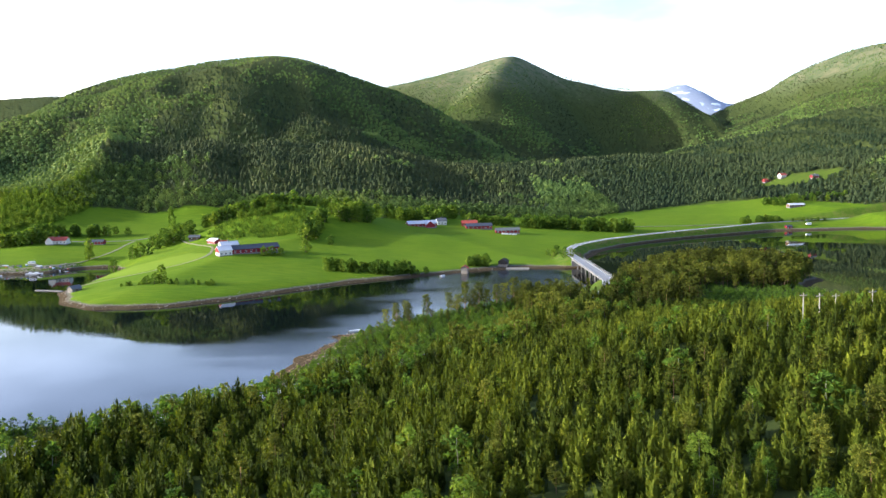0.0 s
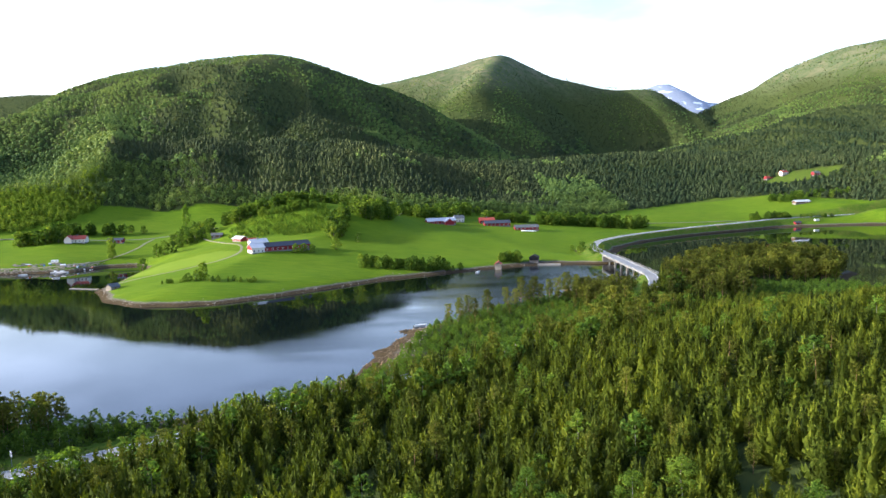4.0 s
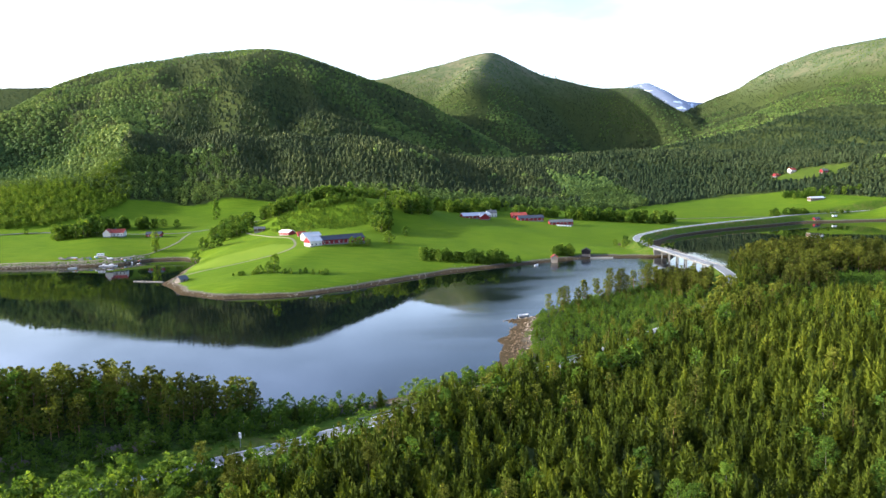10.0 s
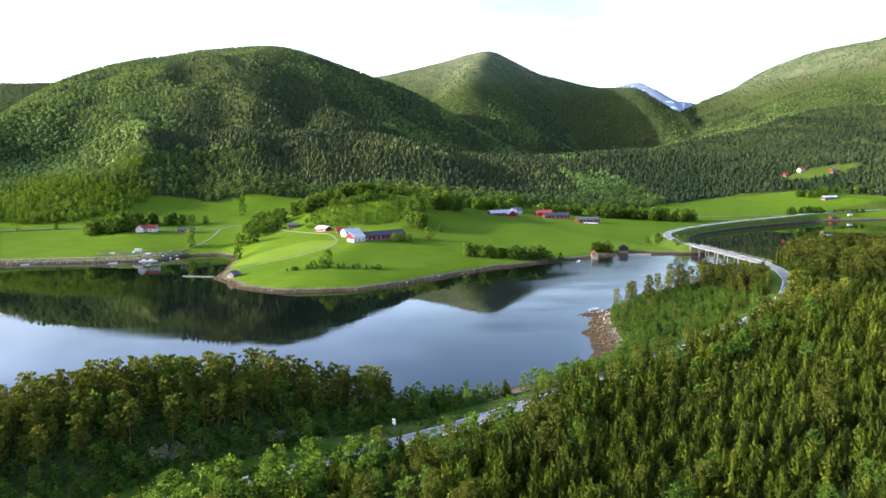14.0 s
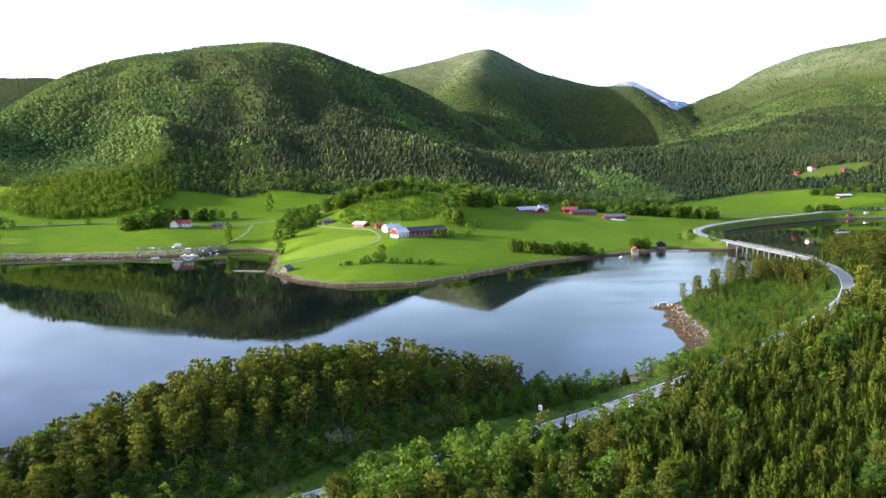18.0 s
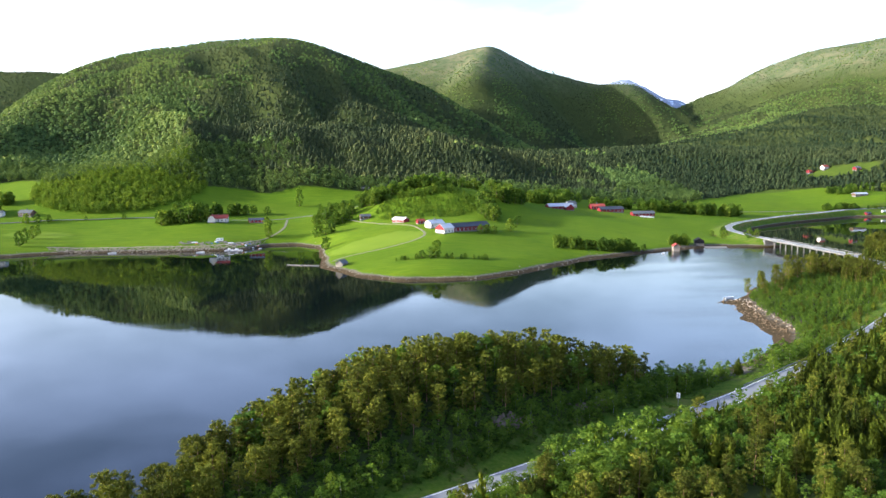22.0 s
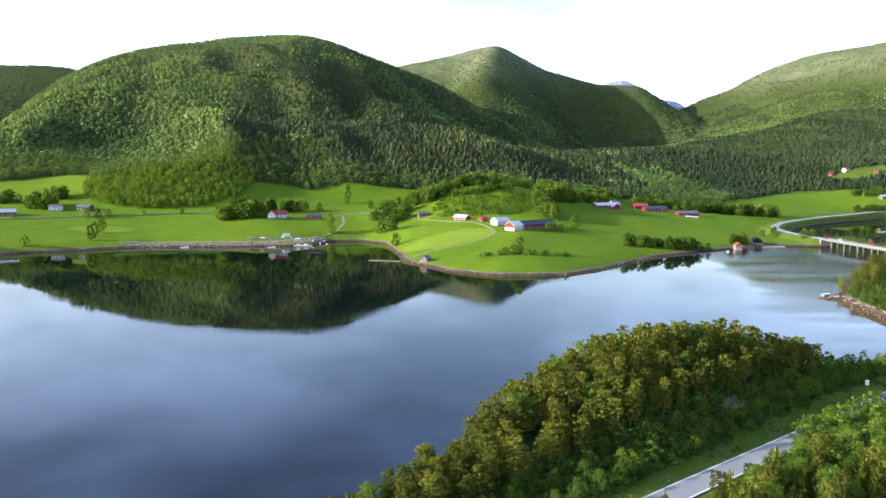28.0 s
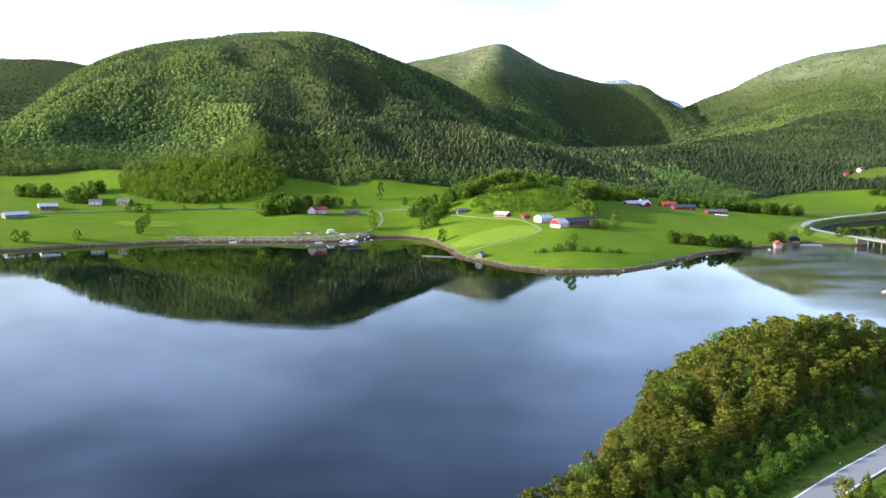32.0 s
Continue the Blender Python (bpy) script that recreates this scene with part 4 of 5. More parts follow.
ORANGE = plain("faded_orange_float", (0.45, 0.13, 0.05), 0.6, 0.2, 1.0)
GLASS, _gn, _gl, _gb = shader("window_glass", 0.08)
_gb.inputs["Base Color"].default_value = (0.03, 0.04, 0.05, 1)


def gable_house(name, x, y, turn, L, W, H, R, walls, roof, label, windows=3, door=True, chimney=False, base=CONCRETE, storeys=1, category="house", sink=0.5, upper=None, z=None):
    """A gabled timber house: plinth, walls, two roof slopes, windows with frames, a door. Its ridge runs along its own x."""
    ob = stand(name, x, y, turn, label, category, sink=0.0, z=z)
    L, W = L * 0.9, W * 0.88
    a, b, H, R = L / 2, W / 2, max(2.3, H * 0.62), R * 0.62
    part("plinth", block((-a + 0.05, a - 0.05, -b + 0.05, b - 0.05, -2.2, 0.35)), base, ob)
    part("wall", solid([(-a, -b, 0.3), (a, -b, 0.3), (a, b, 0.3), (-a, b, 0.3), (-a, -b, H), (a, -b, H), (a, b, H), (-a, b, H), (-a, 0, H + R), (a, 0, H + R)],
                       [(3, 2, 1, 0), (0, 1, 5, 4), (2, 3, 7, 6), (1, 2, 6, 9, 5), (3, 0, 4, 8, 7)]), walls, ob)
    o, t, s = 0.45, 0.22, R / b
    for sgn in (-1, 1):
        e = b + o
        p = [(-a - o, 0, H + R + 0.02), (a + o, 0, H + R + 0.02), (a + o, sgn * e, H - o * s + 0.02), (-a - o, sgn * e, H - o * s + 0.02)]
        q = [(u, v, w + t) for u, v, w in p]
        part("roof_slope", solid(p + q, [(0, 1, 2, 3), (7, 6, 5, 4), (0, 4, 5, 1), (1, 5, 6, 2), (2, 6, 7, 3), (3, 7, 4, 0)]), roof, ob)
    part("ridge_cap", block((-a - o, a + o, -0.18, 0.18, H + R + t - 0.05, H + R + t + 0.07)), roof, ob)
    if upper:
        for sgn in (-1, 1):
            e = sgn * (a + 0.02)
            part("gable_cladding", solid([(e, -b, H * 0.55), (e, b, H * 0.55), (e, b, H), (e, 0, H + R), (e, -b, H), (e + sgn * 0.05, -b, H * 0.55), (e + sgn * 0.05, b, H * 0.55), (e + sgn * 0.05, b, H), (e + sgn * 0.05, 0, H + R), (e + sgn * 0.05, -b, H)],
                                         [(0, 1, 2, 3, 4), (9, 8, 7, 6, 5), (0, 5, 6, 1), (1, 6, 7, 2), (2, 7, 8, 3), (3, 8, 9, 4), (4, 9, 5, 0)]), upper, ob)
    for level in range(storeys):
        zc = 1.45 + 2.2 * level
        if zc + 0.75 > H:
            break
        for k in range(windows):
            u = -a + L * (k + 0.5) / windows
            for sgn in (-1, 1):
                if door and level == 0 and sgn == -1 and k == windows // 2:
                    dr = part("door", block((u - 0.5, u + 0.5, -b - 0.07, -b + 0.02, 0.35, 2.4)), GREY_WOOD if walls is not GREY_WOOD else BROWN, ob)
                    part("handle", block((u + 0.33, u + 0.4, -b - 0.12, -b - 0.06, 1.3, 1.36)), STEEL, dr)
                    continue
                y0, y1 = sorted((sgn * (b - 0.02), sgn * (b + 0.05)))
                fr = part("window", block((u - 0.62, u - 0.5, y0, y1, zc - 0.7, zc + 0.7), (u + 0.5, u + 0.62, y0, y1, zc - 0.7, zc + 0.7), (u - 0.5, u + 0.5, y0, y1, zc + 0.58, zc + 0.7),
                                          (u - 0.5, u + 0.5, y0, y1, zc - 0.7, zc - 0.58), (u - 0.04, u + 0.04, y0, y1, zc - 0.58, zc + 0.58)), WHITE, ob)
                g0, g1 = sorted((sgn * (b - 0.01), sgn * (b + 0.02)))
                part("pane", block((u - 0.5, u + 0.5, g0, g1, zc - 0.58, zc + 0.58)), GLASS, fr)
    if chimney:
        part("chimney", block((-0.45, 0.45, -0.45, 0.45, H + R - 0.7, H + R + 1.1), (-0.55, 0.55, -0.55, 0.55, H + R + 1.1, H + R + 1.25)), CONCRETE, ob)
    return ob


def ribbon(name, line, half, lift, material, label, category, offset=0.0, dash=None, kind="structure", thick=0.0, follow=False):
    """A strip along a line of (x, y, z), smoothed, half its width to each side."""
    p = np.array(line, float)
    if p.shape[1] == 2:
        p = np.c_[p, np.zeros(len(p))]
    s = np.r_[0, np.cumsum(np.hypot(np.diff(p[:, 0]), np.diff(p[:, 1])))]
    u = np.arange(0, s[-1], 2.0)
    q = np.stack([np.interp(u, s, p[:, k]) for k in range(3)], 1)
    for _ in range(14):
        q[1:-1] = (q[:-2] + 2 * q[1:-1] + q[2:]) / 4
    t = np.gradient(q[:, :2], axis=0)
    t /= np.linalg.norm(t, axis=1)[:, None]
    side = np.c_[-t[:, 1], t[:, 0]]
    rows = []
    for o in (offset - half, offset + half):
        e = q.copy()
        e[:, :2] += side * o
        if follow:
            e[:, 2] = land(e[:, 0], e[:, 1])
        e[:, 2] += lift
        rows.append(e)
    if follow:
        top = np.maximum(rows[0][:, 2], rows[1][:, 2])
        rows[0][:, 2] = rows[1][:, 2] = top
    verts, faces, n = [], [], len(q)
    for e in rows:
        verts += e.tolist()
    if thick:
        for e in rows:
            verts += (e - [0, 0, thick]).tolist()
    for i in range(n - 1):
        if dash and (i // dash) % 2:
            continue
        faces.append((i, i + 1, n + i + 1, n + i)[::-1])
        if thick:
            faces += [(2 * n + i, 2 * n + i + 1, 3 * n + i + 1, 3 * n + i), (i, i + 1, 2 * n + i + 1, 2 * n + i), (n + i + 1, n + i, 3 * n + i, 3 * n + i + 1)]
    me = bpy.data.meshes.new(name)
    me.from_pydata(verts, [], faces)
    me.materials.append(material)
    ob = new(name, me)
    return tagged(ob, label, category, kind=kind) if label else ob


# ---- roads ----
road = ribbon("road", ROAD, 3.1, 0.0, ASPHALT, "worn grey two-lane asphalt road with white edge lines", "road", thick=0.5)
for off in (-2.75, 2.75):
    ribbon("edge_line", ROAD, 0.09, 0.012, LINE, "", "", offset=off).parent = road
TRACKS = (([(-232, 482), (-224, 494), (-199, 503), (-178, 515), (-168, 528), (-167, 545), (-172, 570), (-183, 590), (-196, 612), (-215, 638), (-240, 680), (-262, 708)], 0.9, GRAVEL, "pale gravel farm track through the hayfield"),
          ([(-640, 610), (-590, 640), (-545, 668), (-478, 688), (-417, 694), (-370, 690), (-330, 686), (-300, 688), (-262, 708), (-205, 722), (-150, 760), (-90, 790), (-55, 830)], 2.0, LANE, "narrow grey local road between the farms"),
          ([(-300, 600), (-284, 622), (-277, 650), (-278, 690)], 1.0, GRAVEL, "gravel lane from the quay up to the local road"),
          ([(-62, 735), (-60, 765), (-52, 800), (-58, 840)], 1.6, GRAVEL, "gravel farm lane along the wood edge"),
          ([(330, 796), (290, 803), (230, 790), (170, 776)], 1.8, GRAVEL, "pale gravel track across the eastern field"))
for line, half, m, label in TRACKS:
    ribbon("farm_track", line, half, 0.10, m, label, "track", follow=True, thick=0.4)


ribbon("quay", [(-446, 586), (-400, 585), (-350, 582), (-315, 585), (-298, 602)], 1.2, 0.10, PEBBLE, "flat pale gravel quay along the far shore", "quay", follow=True, thick=0.25)


# ---- bridge ----
def bridge():
    ob = stand("bridge", 92, 480, 0, "long grey concrete road bridge on slender paired piers", "bridge", z=0)
    y0, y1 = -51.0, 52.0
    part("deck", block((-4.0, 4.0, y0, y1, 5.25, 5.62)), CONCRETE, ob)
    for s in (-1, 1):
        part("edge_beam", block((s * 4.0 - 0.2, s * 4.0 + 0.2, y0, y1, 5.35, 6.08)), CONCRETE, ob)
        part("girder", block((s * 1.9 - 0.3, s * 1.9 + 0.3, y0, y1, 4.75, 5.25)), CONCRETE, ob)
        rail = part("railing", block((s * 4.0 - 0.04, s * 4.0 + 0.04, y0, y1, 6.95, 7.05), (s * 4.0 - 0.03, s * 4.0 + 0.03, y0, y1, 6.55, 6.62)), STEEL, ob)
        for k in range(26):
            part("rail_post", block((s * 4.0 - 0.05, s * 4.0 + 0.05, y0 + 1 + 4.04 * k, y0 + 1.1 + 4.04 * k, 6.05, 7.0)), STEEL, rail)
    for k in range(6):
        y = -36 + 15.0 * k
        beam = part("pier_cap", block((-3.0, 3.0, y - 0.45, y + 0.45, 4.3, 4.75), bevel=0.06), CONCRETE, ob)
        for s in (-1, 1):
            part("pier", block((s * 2.3 - 0.38, s * 2.3 + 0.38, y - 0.38, y + 0.38, -6.2, 4.3), bevel=0.06), CONCRETE, beam)
    for y in (y0 + 1, y1 - 1):
        part("abutment", block((-4.6, 4.6, y - 2, y + 2, -1.0, 5.0)), CONCRETE, ob)


bridge()

# ---- farms and houses ----
# the big barn and its neighbours on the promontory
gable_house("barn", -135, 543, 30.5, 37, 10, 5.0, 4.0, RED, DARK_SHEET, "long red barn with dark sheet roof on the promontory", 9, True, category="barn")
gable_house("barn_wing", -153.5, 532, 30.5, 10, 11.5, 6.0, 4.4, WHITE, PALE_SHEET, "white-walled barn end with pale roof and red gable", 3, False, category="barn", upper=RED)
gable_house("farmhouse", -158, 560, 30, 14, 9, 5.4, 3.6, WHITE, PALE_SHEET, "white farmhouse with pale roof behind the barn", 4, True, True, storeys=2)
gable_house("cabin", -181, 604, -46, 14, 7.5, 3.2, 2.6, RED, PALE_SHEET, "low red cabin with light grey roof", 4)
gable_house("shed", -167, 580, 20, 6.5, 5, 3.0, 2.0, RED, RED_TILE, "small red shed beside the farm yard", 2, category="shed")
gable_house("cabin", -209, 642, 10, 9.5, 7, 3.0, 2.4, BROWN, SLATE, "dark brown cabin at the wood edge", 2)
# the middle farms
gable_house("barn", -21, 712, 14, 30, 10.5, 4.6, 3.8, RED, PALE_SHEET, "red barn with pale weathered roof", 7, True, category="barn")
gable_house("barn_wing", -14, 709, 104, 12, 9, 4.8, 4.6, RED, PALE_SHEET, "cross wing of red barn with pale roof", 2, False, category="barn")
gable_house("farmhouse", -3, 737, 14, 10, 9, 6.0, 4.2, WHITE, SLATE, "tall white farmhouse with grey roof", 3, True, True, storeys=2)
gable_house("barn", 32, 719, 6, 27, 10, 4.6, 3.8, RED, DARK_SHEET, "red barn with dark roof", 6, True, category="barn")
gable_house("farmhouse", 24, 737, 6, 16, 9, 5.2, 3.8, RED, RED_TILE, "red farmhouse with red tile roof behind the barn", 4, True, True, storeys=2)
gable_house("barn", 57, 699, 3, 24, 9, 4.4, 3.4, RED, SLATE, "red barn with light slate roof at field edge", 6, True, category="barn")
# houses by the quay
gable_house("house", -334, 665, 2, 17, 9.5, 5.2, 4.2, WHITE, RED_TILE, "white house with red tile roof above the quay", 5, True, True, storeys=2)
gable_house("house_wing", -339, 661, 92, 9, 7, 5.4, 4.6, WHITE, RED_TILE, "white gabled front wing of the red-roofed house", 2, False, storeys=2)
gable_house("garage", -303, 669, 2, 14, 7.5, 3.4, 2.6, RED, DARK_SHEET, "red garage with dark blue roof beside the lane", 4, category="garage")
# the western farm
gable_house("barn", -562, 678, 28, 16, 9, 4.6, 3.8, RED, PALE_SHEET, "red barn with pale roof and white gable", 5, category="barn", upper=WHITE)
gable_house("barn", -573, 638, 40, 20, 10, 4.0, 3.2, GREY_WOOD, PALE_SHEET, "grey barn with pale sheet roof", 4, category="barn")
gable_house("house", -530, 702, 5, 11, 10, 5.4, 2.6, WHITE, SLATE, "square white house with grey roof", 3, True, True, storeys=2)
gable_house("house", -506, 704, -12, 13, 9, 4.6, 3.6, BROWN, SLATE, "brown house with dark roof beside a conifer", 4, True, True)
# boathouses
gable_house("boathouse", -226, 464, 60, 7, 5.5, 2.8, 2.6, GREY_WOOD, SLATE, "weathered grey boathouse on the stony shore", 1, base=STONE, category="boathouse", z=1.6)
gable_house("boathouse", 13, 517, 80, 6.5, 5, 2.8, 2.4, GREY_WOOD, RED_TILE, "small weathered boathouse with red roof at the waterline", 1, base=STONE, category="boathouse", z=1.5)
gable_house("boathouse", 41, 540, 75, 9, 7, 3.2, 2.8, TAR, TAR, "black boathouse above a stone slip", 1, base=STONE, category="boathouse", z=2.6)
gable_house("boathouse", 352, 787, 10, 7, 5, 2.6, 2.2, RED, DARK_SHEET, "red boathouse on the far lake shore", 2, base=STONE, category="boathouse", z=1.5)
# far slopes to the east
gable_house("house", 446, 1018, 15, 10, 8, 5.4, 3.8, WHITE, RED_TILE, "white house with red roof on the wooded slope", 3, True, True, storeys=2)
gable_house("barn", 427, 1022, 15, 10, 7, 3.6, 3.0, RED, RED_TILE, "small bright red barn on the slope", 3, category="barn")
gable_house("house", 472, 984, 10, 10, 8, 4.6, 3.4, RED, SLATE, "dark red house among trees", 3, True, True)
gable_house("barn", 392, 860, 8, 20, 8, 3.2, 2.6, BROWN, PALE_SHEET, "long low barn with pale roof", 5, category="barn")
gable_house("hall", -196, 838, 6, 34, 10, 3.6, 1.8, GREY_WOOD, DARK_SHEET, "long low farm hall at the forest edge", 6, category="hall")


# ---- the quay: rubble mole, sheds, boats, floats ----
def rubble(name, rings, label, seed, size=(0.35, 1.1), material=STONE):
    """Loose stones, each with its own edges."""
    rng = np.random.default_rng(seed)
    tris = []
    base = np.array([(1, 0, 0), (-1, 0, 0), (0, 1, 0), (0, -1, 0), (0, 0, 1), (0, 0, -1)], float)
    faces = [(0, 2, 4), (2, 1, 4), (1, 3, 4), (3, 0, 4), (2, 0, 5), (1, 2, 5), (3, 1, 5), (0, 3, 5)]
    for x, y, z in rings:
        r = rng.uniform(*size)
        v = base * rng.uniform(0.55, 1.25, (6, 3)) * r + rng.normal(0, 0.18, (6, 3)) * r
        a = rng.uniform(0, 6.28)
        v = v @ np.array([[math.cos(a), -math.sin(a), 0], [math.sin(a), math.cos(a), 0], [0, 0, 0.75]]) + (x, y, z)
        for f in faces:
            tris += [v[k] for k in f]
    return tagged(new(name, mesh_of(name, np.array(tris), material)), label, "stones", kind="stuff")


def along(line, step, spread, seed, lift=0.0):
    rng = np.random.default_rng(seed)
    out = []
    for a, b in zip(line, line[1:]):
        n = max(1, int(math.hypot(b[0] - a[0], b[1] - a[1]) / step))
        for k in range(n):
            f = (k + rng.uniform(0, 1)) / n
            out.append((a[0] + f * (b[0] - a[0]) + rng.normal(0, spread), a[1] + f * (b[1] - a[1]) + rng.normal(0, spread)))
    p = np.array(out)
    z = land(p[:, 0], p[:, 1])
    return [(u, v, w + lift) for (u, v), w in zip(out, z) if w > -0.4]


rubble("shore_boulders", along([(x, y + 3.5) for x, y in NORTH_SHORE[4:23]], 0.9, 1.9, 31, -0.15), "grey and brown boulders along the far shore", 32, (0.25, 0.65))
rubble("quay_stones", along([(-440, 581), (-400, 580), (-350, 577), (-310, 582), (-292, 604)], 0.13, 2.4, 33, 0.15), "pale rubble mole along the quay", 34, (0.2, 0.7), PEBBLE)
rubble("spit_stones", along([(-46, 322), (-47, 300), (-49, 275), (-53, 252)], 0.12, 4.8, 35, -0.1), "weed-brown rocks of the tidal spit", 36, (0.2, 0.8), WEED)
rubble("spit_crest_stones", along([(-38, 324), (-42, 300), (-45, 275), (-50, 254)], 0.35, 1.6, 55, -0.05), "pale dry stones along the crest of the spit", 56, (0.2, 0.7), PEBBLE)
rubble("knoll_rocks", along([(-185, 153), (-177, 157)], 0.14, 0.9, 37, -0.2) + along([(-164, 165), (-153, 171)], 0.16, 0.8, 47, -0.2), "broken grey rock face below the pines", 38, (0.6, 1.7), ROCK)
rubble("ditch_stones", along([(-118, 110), (-95, 119), (-78, 128)], 0.4, 0.8, 39), "low row of grey stones at a clearing", 40, (0.4, 0.8))
rubble("causeway_stones", along([(97, 540), (101, 575), (114, 612), (132, 652), (165, 692), (210, 722), (262, 748), (340, 781)], 0.6, 1.6, 41, -0.1), "stone facing below the causeway road", 42, (0.3, 0.7), WEED)


def motorboat(x, y, turn, length, label, cabin=True):
    ob = stand("motorboat", x, y, turn, label, "boat", "boats at the quay", z=-0.12)
    a, w = length / 2, length * 0.17
    ring = [(-a, -w), (-a, w), (a * 0.3, w), (a * 0.75, w * 0.6), (a, 0), (a * 0.75, -w * 0.6), (a * 0.3, -w)]
    n = len(ring)
    v = [(u * 0.9, q * 0.6, -0.3) for u, q in ring] + [(u, q, 0.75 + 0.25 * (u > 0)) for u, q in ring] + [(u * 0.93, q * 0.84, 0.70 + 0.25 * (u > 0)) for u, q in ring] + [(u * 0.88, q * 0.78, 0.35) for u, q in ring]
    f = [tuple(range(n))]
    for r in range(3):
        f += [(r * n + k, r * n + (k + 1) % n, (r + 1) * n + (k + 1) % n, (r + 1) * n + k) for k in range(n)]
    f.append(tuple(reversed(range(3 * n, 4 * n))))
    part("hull", solid(v, f), HULL, ob)
    if cabin:
        part("cabin", block((-a * 0.25, a * 0.35, -w * 0.6, w * 0.6, 0.35, 1.9), bevel=0.12), HULL, ob)
        part("windscreen", block((a * 0.33, a * 0.37, -w * 0.5, w * 0.5, 1.25, 1.75)), GLASS, ob)
    part("outboard", block((-a - 0.35, -a, -0.18, 0.18, 0.1, 1.15), bevel=0.05), DARK, ob)


motorboat(-306, 572, 5, 9.5, "white cabin cruiser moored at the quay")
motorboat(-312, 574, 8, 6.5, "white motorboat moored at the quay")
motorboat(-331, 565, 12, 6.0, "open white boat lying off the quay", False)
motorboat(-395, 571, 4, 6.0, "white boat moored along the rubble mole", False)
motorboat(-2, 503, 60, 5.0, "small open boat moored off the shore", False)
motorboat(-40, 331, 15, 5.5, "white dinghy lying at the head of the tidal spit", False)


def pontoon(x, y, turn, length, label):
    ob = stand("jetty", x, y, turn, label, "jetty", z=0)
    for k in range(int(length / 0.5)):
        part("plank", block((-length / 2 + 0.5 * k, -length / 2 + 0.5 * k + 0.46, -0.9, 0.9, 0.42, 0.50)), GREY_WOOD, ob)
    part("float", block((-length / 2, length / 2, -0.8, -0.3, -0.2, 0.40), (-length / 2, length / 2, 0.3, 0.8, -0.2, 0.40)), CONCRETE, ob)


pontoon(-251, 482, 160, 22, "narrow grey plank jetty from the point")
pontoon(-303, 568, 95, 14, "plank jetty at the quay")
rngq = np.random.default_rng(50)
for k in range(34):
    x_ = -352 + 64 * (k + rngq.uniform(0, 1)) / 34
    y_ = 586 + rngq.uniform(-1, 8)
    kind_ = rngq.integers(0, 4)
    if kind_ == 0:
        q = stand("crate", x_, y_, rngq.uniform(0, 90), "stacked plastic fish crates on the quay", "crate", "gear on the quay")
        part("box", block((-0.7, 0.7, -0.5, 0.5, -0.1, 0.9), bevel=0.04), (BLUE, ORANGE, HULL)[k % 3], q)
        part("lid", block((-0.74, 0.74, -0.54, 0.54, 0.9, 0.98)), HULL, q)
    elif kind_ == 1:
        q = stand("boat_cradle", x_, y_, rngq.uniform(0, 90), "upturned pale rowing boat on trestles", "boat", "gear on the quay")
        part("hull", solid([(-2.2, -0.7, 0.3), (-2.2, 0.7, 0.3), (1.2, 0.8, 0.3), (2.6, 0, 0.3), (1.2, -0.8, 0.3), (-2.0, 0, 1.0), (1.6, 0, 1.0)], [(0, 1, 2, 3, 4), (0, 5, 1), (1, 5, 6, 2), (2, 6, 3), (3, 6, 4), (4, 6, 5, 0)]), (HULL, GREY_WOOD)[k % 2], q)
        part("trestle", block((-1.2, -1.0, -0.6, 0.6, -0.2, 0.3), (1.0, 1.2, -0.6, 0.6, -0.2, 0.3)), GREY_WOOD, q)
    elif kind_ == 2:
        q = stand("timber_stack", x_, y_, rngq.uniform(-20, 20), "stack of grey planks on the quay", "timber", "gear on the quay")
        for j in range(5):
            part("plank", block((-2, 2, -0.8 + 0.32 * j, -0.5 + 0.32 * j, -0.1, 0.5 + 0.1 * (j % 2))), GREY_WOOD, q)
    else:
        q = stand("fish_tub", x_, y_, rngq.uniform(0, 90), "square pale insulated fish tub", "tub", "gear on the quay")
        part("tub", block((-0.6, 0.6, -0.6, 0.6, -0.1, 0.8), bevel=0.06), (GREY_WOOD, BLUE, HULL)[k % 3], q)
        part("skid", block((-0.5, -0.3, -0.6, 0.6, -0.25, -0.1), (0.3, 0.5, -0.6, 0.6, -0.25, -0.1)), GREY_WOOD, q)


def caravan(x, y, turn, label):
    ob = stand("caravan", x, y, turn, label, "caravan", z=ground_at(x, y))
    part("body", block((-2.6, 2.6, -1.1, 1.1, 0.45, 2.4), bevel=0.2), HULL, ob)
    for u in (-1.4, 1.2):
        part("window", block((u - 0.5, u + 0.5, -1.13, -1.08, 1.4, 2.0)), GLASS, ob)
    for s in (-1, 1):
        bm = bmesh.new()
        bmesh.ops.create_cone(bm, cap_ends=True, segments=14, radius1=0.33, radius2=0.33, depth=0.22, matrix=pose(0, s * 1.0, 0.33, 90, 0, 0))
        part("wheel", bm, DARK, ob)


caravan(-322, 596, 12, "white van body parked among quay gear")
caravan(375, 792, 8, "white vehicle parked by the lake road")


def bale(x, y, label):
    ob = stand("silage_bale", x, y, 0, label, "bale", "wrapped bales by the barn")
    bm = bmesh.new()
    bmesh.ops.create_cone(bm, cap_ends=True, segments=16, radius1=0.65, radius2=0.65, depth=1.2, matrix=pose(0, 0, 0.62, 90, 0, 0))
    bmesh.ops.bevel(bm, geom=[e for e in bm.edges if e.is_boundary is False], offset=0.08, segments=1, affect="EDGES")
    part("wrap", bm, HULL, ob)


for k in range(9):
    bale(52 + 1.5 * k, 689 + 1.3 * (k % 2), "round silage bale in white wrap")

